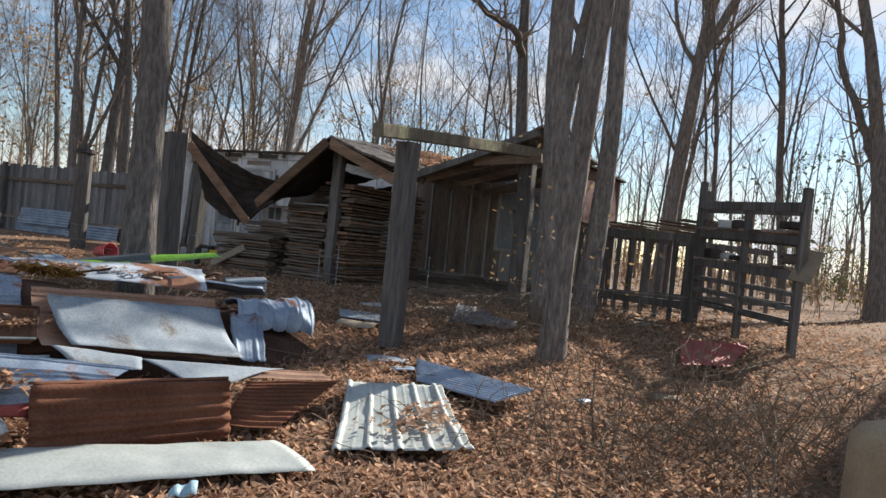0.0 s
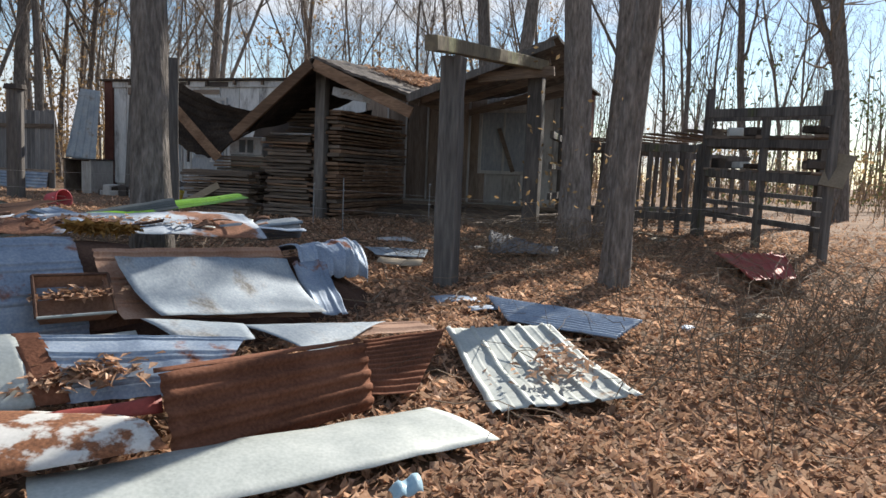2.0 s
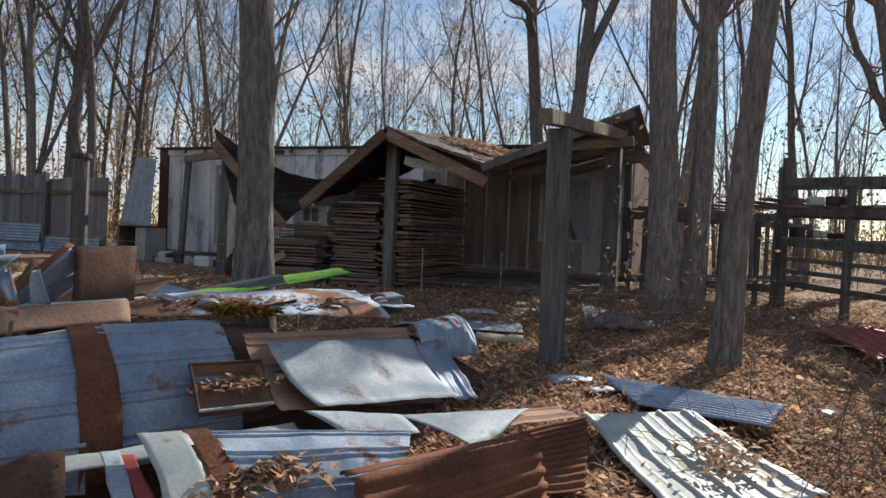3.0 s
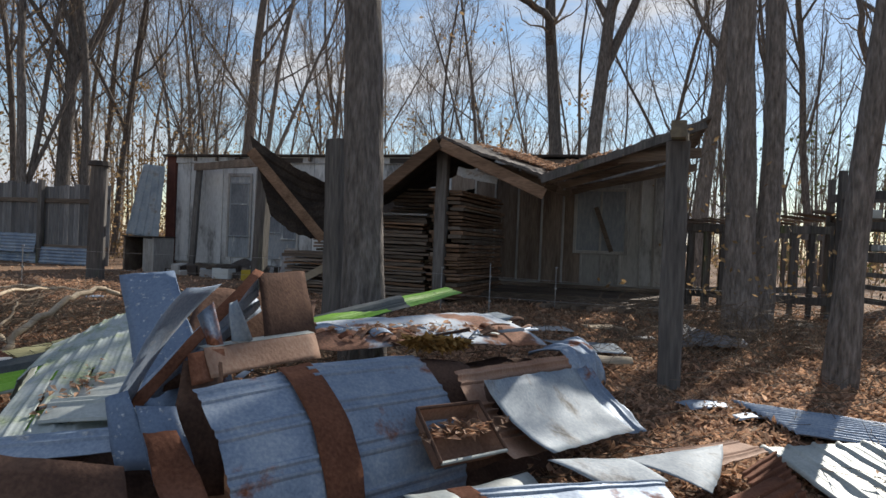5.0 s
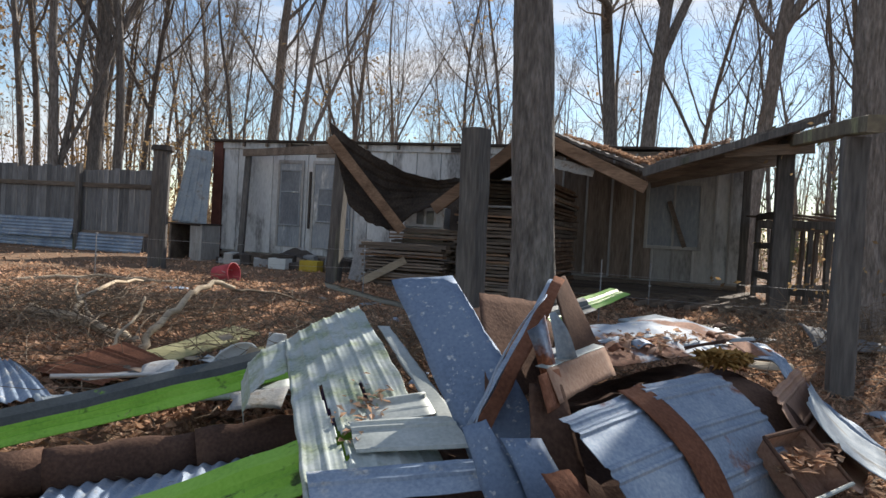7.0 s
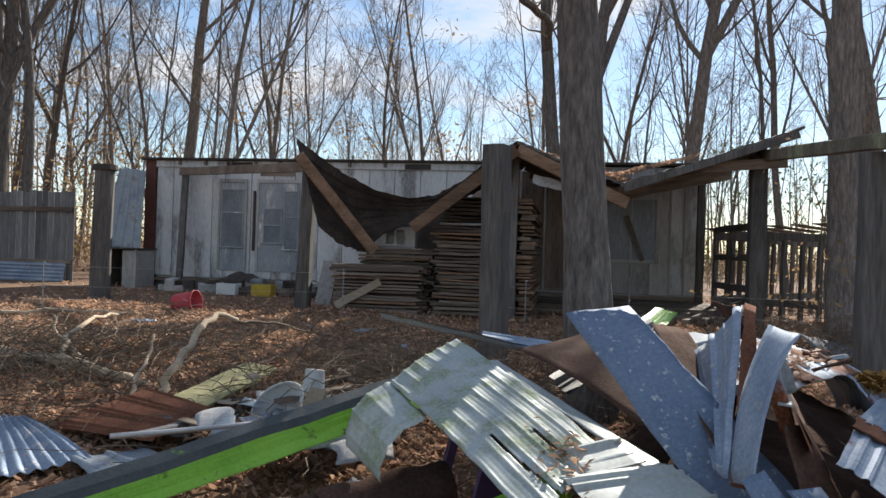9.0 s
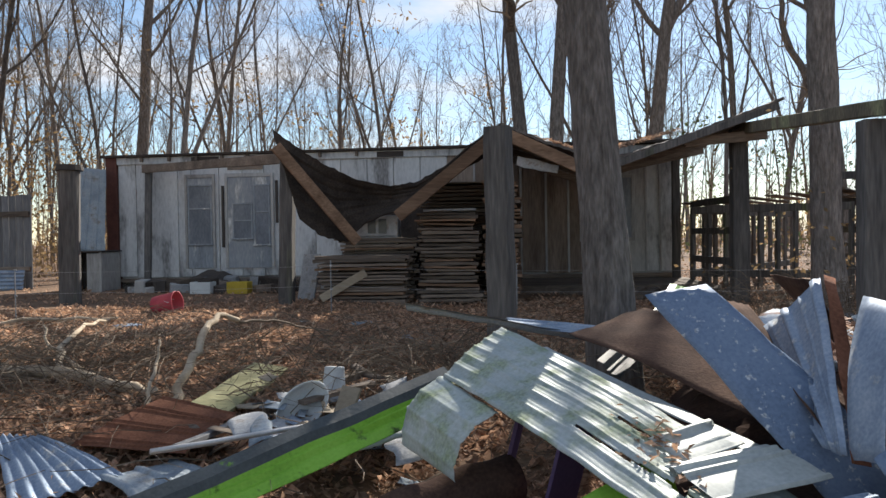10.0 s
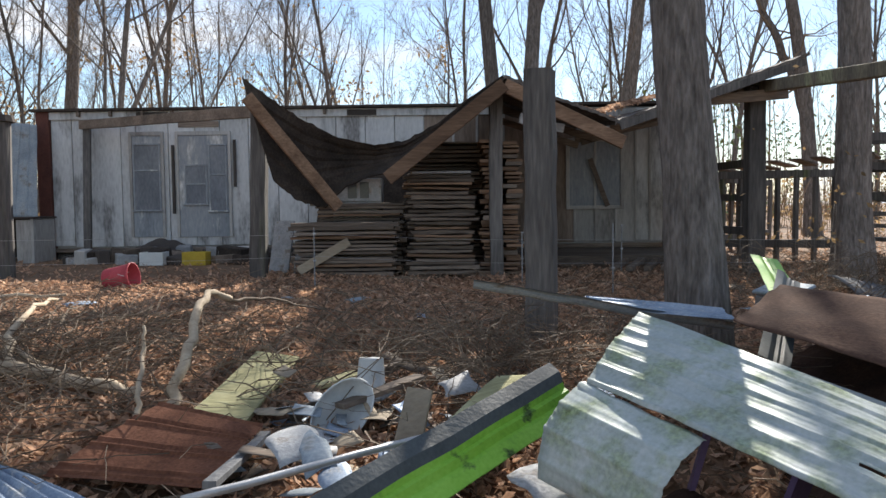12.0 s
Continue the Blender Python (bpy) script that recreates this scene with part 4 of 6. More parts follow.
def leaf_cloud(name, x0, x1, y0, y1, z0, z1, count, size, mat, label, seed):
    """Dry leaves that hang on in clumps on shrubs and young trees."""
    rr = random.Random(seed)
    v, f = [], []
    clumps = [(rr.uniform(x0, x1), rr.uniform(y0, y1), z0 + (z1 - z0) * rr.random() ** 1.4, rr.uniform(0.3, 1.1)) for _ in range(count // 40)]
    for _ in range(count):
        c = rr.choice(clumps)
        q = Vector((c[0] + rr.gauss(0, c[3]), c[1] + rr.gauss(0, c[3]), max(z0, c[2] + rr.gauss(0, c[3] * 0.7))))
        t1 = Vector((rr.gauss(0, 1), rr.gauss(0, 1), rr.gauss(0, 1))).normalized()
        t2 = t1.cross(Vector((rr.gauss(0, 1), rr.gauss(0, 1), rr.gauss(0, 1)))).normalized()
        e = size * rr.uniform(0.6, 1.4)
        i = len(v)
        v += [q - t1 * e, q + t2 * e * 0.5, q + t1 * e, q - t2 * e * 0.5]
        f.append((i, i + 1, i + 2, i + 3))
    tagged(part(name, (v, f), mat), label, "leaves", kind="stuff")


leaf_cloud("hanging_leaves", -14, -7.5, 24, 31, 0.8, 5.0, 2600, 0.07, "dry_leaf", "orange-tan leaves on shrubs behind the fence", 41)
leaf_cloud("hanging_leaves", -34, -14, 26, 44, 2.0, 13.0, 9000, 0.10, "dry_leaf", "tan leaves clinging to young trees", 42)
leaf_cloud("hanging_leaves", -14, 8, 30, 48, 2.0, 10.0, 4000, 0.09, "dry_leaf", "tan leaves clinging to young trees", 43)
leaf_cloud("hanging_leaves", 12, 34, 24, 46, 1.0, 6.0, 4000, 0.09, "green_leaf", "olive leaves on shrubs in the far woods", 44)
leaf_cloud("hanging_leaves", 1.0, 2.4, 9.0, 10.8, 1.2, 3.6, 220, 0.035, "dry_leaf", "dead vine leaves hanging by the double trunk", 45)

# ---- leaf litter ----
nl = 125000
ra = np.random.RandomState(5)
cx = np.concatenate([ra.normal(-1.8, 4.4, nl * 3 // 4), ra.normal(-1, 8.5, nl // 4), ra.uniform(-10.5, -3.2, 26000)])
cy = np.concatenate([2.4 + 9.8 * ra.rand(nl * 3 // 4) ** 1.15, ra.normal(9.5, 6.0, nl // 4), ra.uniform(7.0, 14.0, 26000)])
lv, lf = [], []
for k in range(len(cx)):
    x, y = float(cx[k]), float(cy[k])
    heap = 0.5 + 0.5 * noise.noise((x * 1.7, y * 1.7, 8))
    z = ground_z(x, y) + 0.002 + 0.05 * heap * ra.rand()
    e = 0.017 + 0.03 * ra.rand() ** 1.5
    slim = ra.uniform(0.45, 1.0)
    yaw = ra.uniform(0, 6.283)
    c0, s0 = math.cos(yaw), math.sin(yaw)
    tilt, roll, fold = ra.normal(0, 0.55), ra.normal(0, 0.6), ra.uniform(-0.1, 0.7)
    i0 = len(lv)
    for px, py, pz in ((-1.0, 0, 0.15), (-0.15, -0.55 * slim, fold), (1.0, 0, 0.3), (0.1, 0.55 * slim, fold), (0.0, 0, 0.0)):
        zz = pz + px * tilt + py * roll
        lv.append((x + e * (px * c0 - py * s0), y + e * (px * s0 + py * c0), z + e * max(-0.4, zz)))
    lf += [(i0, i0 + 1, i0 + 4), (i0 + 1, i0 + 2, i0 + 4), (i0 + 2, i0 + 3, i0 + 4), (i0 + 3, i0, i0 + 4)]
tagged(part("leaf_litter", (lv, lf), "leaf"), "dry brown oak leaves lying over the ground", "leaves", kind="stuff")


def scatter_leaves(name, a, b, c, count, label, seed=0, rise=0.012, material_key="leaf", size=0.04):
    """Leaves lying on a patch spanned from a by b - a and c - a."""
    rr = random.Random(seed)
    a, b, c = Vector(a), Vector(b), Vector(c)
    v, f = [], []
    for _ in range(count):
        p = a + (b - a) * min(1, max(0, rr.gauss(0.5, 0.24))) + (c - a) * min(1, max(0, rr.gauss(0.5, 0.24)))
        d = Vector((rr.gauss(0, 1), rr.gauss(0, 1), rr.gauss(0, 0.3))).normalized()
        e = d.cross(Vector((rr.gauss(0, 0.3), rr.gauss(0, 0.3), 1))).normalized()
        s = size * rr.uniform(0.6, 1.3)
        p = p + Vector((0, 0, rise + rr.uniform(0, 0.03)))
        i = len(v)
        v += [p - d * s, p + e * s * 0.5 + Vector((0, 0, s * 0.3)), p + d * s, p - e * s * 0.5 + Vector((0, 0, s * 0.3))]
        f += [(i, i + 1, i + 2), (i, i + 2, i + 3)]
    return tagged(part(name, (v, f), material_key), label, "leaves", kind="stuff")


scatter_leaves("roof_leaves", B(7.7, 2.9, 3.12), B(9.0, 2.9, 2.72), B(7.7, 0.4, 3.33), 2500, "brown leaves lying in the roof valley", 1, 0.03, size=0.05)
scatter_leaves("roof_leaves", B(8.7, 2.9, 2.74), B(10.0, 2.9, 3.08), B(8.7, 0.4, 2.98), 1400, "brown leaves lying in the roof valley", 2, 0.03, size=0.05)
# ---- scrap metal ----

PILE = [
    # name, corners, material, pressing, ribs across, bend along s, bend along w, dents, label
    ("roofing_sheet", [(-2.665, 5.095, .995), (-1.82, 6.24, .87), (-1.51, 5.98, .53), (-2.37, 4.9, .70)], "pale_metal", "flat", "w", 0.0, -0.045, .01, "smooth pale bluish metal sheet draped over the scrap heap"),
    ("roofing_sheet", [(-2.81, 5.14, 1.03), (-1.88, 6.28, .95), (-1.62, 5.93, .50), (-2.56, 4.88, .68)], "pink_rust", "pressed", "w", 0.0, -0.04, .012, "pinkish rusted sheet under a pale one"),
    ("roofing_sheet", [(-3.94, 4.64, 1.03), (-3.60, 4.89, 1.06), (-3.36, 4.46, .40), (-3.70, 4.26, .40)], "galv", "pressed", "w", 0.0, .13, .008, "arched galvanised sheet on the heap"),
    ("roofing_sheet", [(-3.63, 4.88, 1.08), (-3.50, 4.98, 1.085), (-3.24, 4.58, .44), (-3.39, 4.45, .42)], "rust", "flat", "w", 0.0, .14, .006, "narrow rusted strip between arched sheets"),
    ("roofing_sheet", [(-3.53, 4.96, 1.085), (-2.99, 5.33, 1.075), (-2.77, 4.95, .48), (-3.27, 4.60, .46)], "galv", "pressed", "w", 0.0, .13, .008, "arched galvanised sheet with peeling rust"),
    ("roofing_sheet", [(-3.04, 5.30, 1.06), (-2.72, 5.50, 1.02), (-2.50, 5.12, .62), (-2.82, 4.98, .58)], "dark_rust", "flat", "w", 0.0, .08, .03, "mossy dark rusted sheet on the heap"),
    ("roofing_sheet", [(-3.80, 5.22, 1.09), (-1.98, 6.38, .99), (-2.25, 7.02, 1.13), (-3.72, 5.92, 1.12)], "galv_rust", "flat", "w", .03, .03, .03, "wide rusted sheet with peeling white paint atop the heap"),
    ("roofing_sheet", [(-3.35, 6.25, 1.10), (-1.75, 7.35, .98), (-1.85, 7.95, .86), (-3.4, 7.1, .98)], "galv_clean", "ribbed", "w", 0.0, .02, .015, "blue-grey sheet behind the heap"),
    ("folded_flashing", [(-3.93, 4.83, 1.165), (-3.49, 5.38, 1.17), (-3.45, 5.33, 1.06), (-3.89, 4.78, 1.05)], "pink_rust", "flat", "w", 0.0, 0.0, .006, "pinkish folded flashing standing on the heap"),
    ("folded_flashing", [(-3.96, 4.87, 1.17), (-3.53, 5.44, 1.175), (-3.49, 5.38, 1.172), (-3.93, 4.83, 1.167)], "white_metal", "flat", "w", 0.0, 0.0, .003, "narrow white top of the folded flashing"),
    ("folded_flashing", [(-3.98, 4.76, 1.15), (-3.86, 4.90, 1.155), (-3.83, 4.86, 1.04), (-3.95, 4.72, 1.03)], "rust", "flat", "w", 0.0, 0.0, .006, "small rusted flashing piece on the heap"),
    ("roofing_sheet", [(-4.45, 5.49, 1.42), (-4.19, 5.46, 1.46), (-3.80, 4.80, .75), (-4.07, 4.77, .55)], "speckled", "flat", "w", 0.0, .025, .01, "tall blue-grey speckled zinc sheet leaning on the heap"),
    ("roofing_sheet", [(-3.76, 5.34, 1.46), (-3.56, 5.76, 1.46), (-3.48, 5.47, 1.16), (-3.70, 5.16, 1.13)], "dark_rust", "flat", "w", 0.0, 0.0, .008, "upright dark brown rusted panel"),
    ("roofing_sheet", [(-4.05, 5.5, 1.38), (-3.70, 5.75, 1.33), (-3.6, 5.5, 1.05), (-4.12, 4.95, .95)], "dark_rust", "flat", "w", 0.0, 0.0, .015, "dark brown rusted panel behind the zinc sheet"),
    ("roofing_sheet", [(-4.25, 6.4, 1.16), (-3.5, 6.8, 1.22), (-3.5, 5.65, 1.13), (-4.1, 5.3, .95)], "dark_rust", "flat", "w", 0.0, 0.02, .02, "wide dark brown rusted panel"),
    ("roofing_sheet", [(-4.63, 5.16, .875), (-4.24, 5.10, .92), (-4.18, 4.88, .86), (-4.60, 4.92, .82)], "white_metal", "pressed", "w", 0.0, 0.01, .008, "short white ribbed offcut"),
    ("roofing_sheet", [(-4.56, 5.36, .90), (-4.30, 5.34, .95), (-4.27, 5.16, .91), (-4.54, 5.16, .87)], "white_metal", "ribbed", "w", 0.0, 0.01, .008, "small white ribbed offcut"),
    ("roofing_sheet", [(-4.78, 4.82, .79), (-4.20, 4.74, .86), (-4.18, 4.60, .80), (-4.76, 4.66, .73)], "galv_clean", "pressed", "w", 0.0, 0.01, .01, "short pale galvanised offcut"),
    ("roofing_sheet", [(-4.66, 4.64, .71), (-4.20, 4.52, .77), (-4.05, 4.25, .55), (-4.6, 4.3, .52)], "dark_rust", "flat", "w", 0.04, 0.03, .03, "dark brown rusted scrap at the foot of the heap"),
    ("roofing_sheet", [(-4.42, 6.45, 1.09), (-4.35, 6.45, 1.09), (-4.16, 5.1, .87), (-4.25, 5.1, .86)], "white_metal", "flat", "w", 0.0, 0.0, .006, "narrow white metal strip"),
    # front of the heap
    ("roofing_sheet", [(-2.20, 4.10, .60), (-1.28, 4.75, .60), (-1.22, 4.66, .26), (-2.08, 3.92, .24)], "rust", "ridged", "w", 0.0, .02, .008, "red-brown rusted ribbed sheet standing on edge"),
    ("roofing_sheet", [(-2.24, 4.22, .57), (-1.32, 4.88, .57), (-1.29, 4.76, .605), (-2.21, 4.11, .605)], "rust", "flat", "w", 0.0, .02, .006, "rolled top edge of rusted sheet"),
    ("roofing_sheet", [(-1.27, 5.2, .50), (-.70, 5.78, .45), (-.98, 4.86, .27), (-1.3, 4.72, .30)], "rust", "ridged", "w", 0.0, .02, .008, "brown rusted ribbed sheet sloping to the ground"),
    ("roofing_sheet", [(-2.0, 5.06, .62), (-1.12, 5.64, .535), (-1.36, 5.22, .49), (-1.56, 4.94, .49)], "pale_metal", "flat", "w", 0.0, .02, .008, "pale flat metal piece lying in the heap"),
    ("roofing_sheet", [(-2.46, 4.76, .71), (-1.95, 5.02, .64), (-1.86, 4.80, .60), (-2.15, 4.60, .60)], "pale_metal", "flat", "w", 0.0, .01, .008, "pale flat metal piece lying in the heap"),
    ("roofing_sheet", [(-1.6, 5.5, .54), (-.9, 5.95, .47), (-.75, 5.75, .46), (-1.35, 5.3, .51)], "pink_rust", "pressed", "w", 0.0, .01, .008, "pinkish rusted metal strip in the heap"),
    ("roofing_sheet", [(-.66, 5.98, .43), (.09, 5.94, .47), (.32, 4.74, .31), (-.57, 4.62, .25)], "white_metal", "ribbed", "s", 0.0, -.03, .02, "white ribbed roofing sheet lying on the leaves"),
    ("roofing_sheet", [(-.15, 7.22, .46), (.86, 6.10, .47), (.5, 5.68, .43), (-.12, 6.38, .40)], "galv_clean", "corrugated", "w", 0.0, .01, .01, "corrugated galvanised sheet lying on the leaves"),
    ("roofing_sheet", [(-2.62, 3.93, .47), (-2.18, 4.10, .50), (-2.16, 4.05, .44), (-2.6, 3.88, .42)], "red", "flat", "w", 0.0, .01, .004, "faded red metal strip"),
    ("roofing_sheet", [(-2.55, 3.62, .33), (-.93, 4.58, .29), (-.60, 4.26, .24), (-2.4, 3.25, .25)], "white_metal", "flat", "w", 0.0, .02, .012, "long white metal strip lying on the leaves"),
    ("roofing_sheet", [(-3.12, 4.36, .70), (-2.94, 4.44, .69), (-2.70, 4.12, .44), (-2.88, 4.02, .43)], "white_metal", "flat", "w", 0.0, .05, .012, "white curled metal band before the heap"),
    ("roofing_sheet", [(-2.95, 4.44, .695), (-2.84, 4.48, .69), (-2.58, 4.17, .45), (-2.71, 4.11, .445)], "rust", "flat", "w", 0.0, .05, .008, "narrow rusted band before the heap"),
    ("roofing_sheet", [(-2.86, 4.48, .685), (-1.90, 4.82, .60), (-1.98, 4.30, .45), (-2.60, 4.16, .45)], "galv", "pressed", "w", 0.0, .05, .015, "bluish pressed sheet before the heap"),
    ("roofing_sheet", [(-3.45, 4.30, .60), (-2.50, 4.88, .625), (-2.46, 4.81, .585), (-3.41, 4.23, .56)], "white_metal", "flat", "w", 0.0, 0.006, .006, "narrow white metal strip in the heap"),
    ("enamel_hood", [(-3.2, 4.02, .43), (-2.34, 3.99, .45), (-2.06, 3.74, .39), (-3.0, 3.36, .33)], "hood", "flat", "w", .02, .05, .012, "curved white enamelled sheet with brown rust patches"),
    ("roofing_sheet", [(-3.27, 4.35, .62), (-3.20, 4.38, .62), (-2.98, 3.98, .47), (-3.06, 3.95, .47)], "pale_metal", "flat", "w", 0.0, .01, .006, "pale metal strip lying before the heap"),
    ("roofing_sheet", [(-3.19, 4.37, .60), (-3.13, 4.38, .60), (-2.90, 4.0, .45), (-2.97, 3.97, .45)], "red", "flat", "w", 0.0, .01, .006, "faded red metal strip"),
    ("roofing_sheet", [(-3.58, 4.12, .62), (-3.28, 4.0, .74), (-3.18, 3.82, .48), (-3.55, 3.75, .38)], "dark_rust", "flat", "w", .03, .03, .05, "lumpy brown rusted scrap before the heap"),
    ("roofing_sheet", [(-4.53, 4.20, .91), (-4.08, 4.22, .85), (-3.95, 4.0, .35), (-4.65, 3.85, .35)], "dark_rust", "flat", "w", .02, .05, .02, "broad dark brown sheet at the foot of the heap"),
    ("roofing_sheet", [(-4.06, 4.40, .93), (-3.96, 4.46, .91), (-3.68, 4.15, .58), (-3.86, 4.06, .60)], "rust", "flat", "w", 0.0, .02, .08, "torn brown splintered flashing"),
    # folded sheet standing on edge, and the torn pieces beside it
    ("roofing_sheet", [(-3.78, 5.66, 1.20), (-3.77, 5.29, 1.47), (-4.215, 4.80, .95), (-4.13, 4.95, .93)], "galv_clean", "ribbed", "s", 0.0, 0.0, .012, "blue-grey ribbed sheet standing on edge in the heap"),
    ("roofing_sheet", [(-3.90, 5.0, 1.425), (-3.99, 4.75, 1.42), (-4.24, 4.66, .97), (-4.21, 4.80, .95)], "galv_clean", "flat", "s", 0.0, 0.03, .02, "bent blue-grey sheet standing on edge in the heap"),
    ("roofing_sheet", [(-3.775, 5.27, 1.485), (-3.735, 5.25, 1.47), (-4.165, 4.76, .925), (-4.215, 4.78, .94)], "rust", "flat", "w", 0.0, .0, .008, "long narrow rusted strip leaning across the heap"),
    ("roofing_sheet", [(-3.98, 4.93, 1.29), (-3.92, 4.95, 1.35), (-3.81, 4.90, 1.0), (-3.86, 4.88, .98)], "galv", "corrugated", "s", 0.04, -.02, .05, "crumpled galvanised strip standing in the heap"),
    ("roofing_sheet", [(-3.86, 5.02, 1.34), (-3.83, 5.04, 1.36), (-3.75, 4.98, 1.19), (-3.84, 4.98, 1.15)], "pale_metal", "flat", "w", -0.03, .03, .04, "torn pale metal piece with a curled edge"),
    ("roofing_sheet", [(-4.27, 4.66, .99), (-4.19, 4.66, 1.02), (-4.03, 4.55, .74), (-4.19, 4.55, .74)], "speckled", "flat", "w", 0.0, .01, .015, "grey zinc offcut leaning low in the heap"),
    ("roofing_sheet", [(-4.15, 4.62, .97), (-4.0, 4.64, .96), (-3.88, 4.5, .70), (-4.03, 4.48, .70)], "speckled", "flat", "w", 0.0, .02, .02, "bluish zinc offcut leaning low in the heap"),
    ("roofing_sheet", [(-4.0, 4.78, 1.12), (-3.86, 4.86, 1.1), (-3.8, 4.62, .62), (-4.05, 4.6, .62)], "dark_rust", "flat", "w", 0.0, .02, .03, "dark rusted sheet deep in the heap"),
    ("plastic_scrap", [(-1.19, 3.54, .30), (-1.08, 3.60, .32), (-1.06, 3.53, .28), (-1.17, 3.46, .28)], "blue_plastic", "ridged", "s", 0.012, .015, .02, "crumpled light blue plastic lying on a white strip"),
    # twisted pieces behind
    ("roofing_sheet", [(-1.98, 6.85, .86), (-1.40, 7.75, .84), (-1.18, 7.30, .58), (-1.72, 6.5, .68)], "galv", "ribbed", "s", 0.0, .15, .07, "curled crumpled galvanised sheet on the leaves"),
    ("roofing_sheet", [(-1.80, 6.50, .80), (-1.55, 6.68, .80), (-1.36, 6.12, .50), (-1.58, 6.0, .52)], "galv", "ribbed", "s", 0.0, -.03, .05, "twisted galvanised metal strip on the leaves"),
    ("roofing_sheet", [(-1.1, 8.5, .66), (-.6, 8.3, .66), (-.5, 8.9, .68), (-1.2, 9.1, .68)], "pale_metal", "flat", "w", 0.0, .01, .01, "pale flat piece on the leaves"),
    ("roofing_sheet", [(-1.05, 8.35, .66), (-.62, 8.15, .65), (-.66, 8.0, .61), (-1.1, 8.18, .62)], "pale_board", "flat", "w", 0.0, .02, .02, "small pale weathered scrap by the pole"),
    ("roofing_sheet", [(0.25, 9.3, .88), (1.0, 9.1, .72), (.95, 8.8, .68), (.15, 8.85, .68)], "fence_board", "ribbed", "s", 0.0, .04, .03, "dull bent tin sheet propped by the porch post"),
    ("roofing_sheet", [(2.45, 7.35, .63), (3.05, 7.6, .63), (4.0, 9.4, .70), (3.0, 9.2, .70)], "red", "ribbed", "s", 0.0, .01, .01, "faded red ribbed sheet lying by the rack"),
    # left-hand debris
    ("roofing_sheet", [(-6.66, 7.74, .53), (-6.16, 8.12, .68), (-5.76, 7.74, .61), (-6.08, 7.22, .55)], "rust", "pressed", "s", .015, 0.0, .006, "folded red-brown rusted sheet"),
    ("roofing_sheet", [(-7.05, 7.85, .60), (-6.80, 7.75, .60), (-6.36, 7.2, .48), (-6.85, 7.0, .45)], "galv_clean", "corrugated", "s", 0.0, .02, .01, "corrugated galvanised sheet end"),
    ("roofing_sheet", [(-6.5, 7.25, .47), (-6.15, 7.35, .48), (-5.9, 6.9, .46), (-6.3, 6.8, .44)], "pale_metal", "ribbed", "s", 0.0, .02, .015, "pale ribbed sheet offcut on the leaves"),
    ("roofing_sheet", [(-5.95, 5.9, .36), (-4.95, 6.1, .48), (-4.95, 5.2, .42), (-5.95, 5.0, .30)], "galv_clean", "corrugated", "s", 0.0, .05, .06, "crumpled bluish sheeting in shade"),
    ("roofing_sheet", [(-5.5, 7.0, .60), (-4.9, 7.15, .66), (-4.9, 6.9, .60), (-5.5, 6.75, .55)], "white_metal", "flat", "w", 0.0, 0.0, .03, "torn white siding piece"),
    ("roofing_sheet", [(-3.95, 7.72, 1.10), (-3.5, 7.15, 1.06), (-3.62, 6.95, 1.04), (-4.08, 7.42, 1.08)], "galv_clean", "pressed", "w", 0.0, 0.0, .008, "flat blue-grey strip behind the heap"),
]
for k, (name, c, mat, press, across, bs, bw, dn, label) in enumerate(PILE):
    sheet(name, c, mat, label, press, across, bs, bw, dn, seed=k * 13)

def curved_whole(s, w):
    """False along the rusted tears and the cut-away corner."""
    torn = (abs(w - .30 - .03 * math.sin(9 * s)) < .012 and .5 < s < .86) or (abs(w - .62) < .010 and .56 < s < .88)
    hole = .76 < s < .80 and .28 < w < .5 + .1 * math.sin(40 * s)
    return not (torn or hole)


curved = sheet("roofing_sheet", [(-4.93, 6.42, .99), (-4.77, 4.55, .70), (-4.27, 4.88, .77), (-4.52, 6.62, 1.18)], "mossy_metal", "curved white ribbed roofing sheet with green algae", "lined", "w", 0.04, 0.02, .008, seed=900, ns=60, keep=curved_whole)
flap = sheet("bent_flap", [(-4.93, 6.43, .988), (-4.875, 5.92, .918), (-5.09, 5.90, .66), (-5.15, 6.40, .70)], "mossy_metal", "bent-down end of the sheet", "lined", "w", 0.0, 0.075, .006, seed=901)
for key in ("category", "group"):
    del flap[key]
flap.parent = curved


def trim(name, a, b, mats, label, w=0.2, drop=0.16, turn=1):
    """A long pressed trim: a flat top, a stepped face below it."""
    a, b = Vector(a), Vector(b)
    d = (b - a).normalized()
    side = d.cross(Vector((0, 0, 1))).normalized() * turn
    sec = [(0.0, 0.0), (0.3 * w, -0.2 * drop), (0.4 * w, -0.46 * drop), (0.44 * w, -0.6 * drop), (0.56 * w, -0.62 * drop), (0.62 * w, -0.8 * drop), (0.74 * w, -0.82 * drop), (1.0 * w, -drop)]
    t = thing(name, label, "metal trim", None, "lime trim pieces")
    for nm, lo, hi, mat in (("top_flange", 0, 2, mats[0]), ("face", 2, 7, mats[1])):
        v, f = [], []
        n = 24
        for k in range(n + 1):
            for x, z in sec[lo:hi + 1]:
                v.append(a.lerp(b, k / n) + side * x + Vector((0, 0, z + 0.01 * noise.noise((k * 0.3, x * 9, a.x)))))
        m = hi - lo + 1
        cnt = len(v)
        v += [p - Vector((0, 0, 0.004)) for p in v]
        for k in range(n):
            for i in range(m - 1):
                q = (k * m + i, (k + 1) * m + i, (k + 1) * m + i + 1, k * m + i + 1)
                f += [q, tuple(cnt + j for j in reversed(q))]
        part(nm, (v, f), mat, t)
    return t


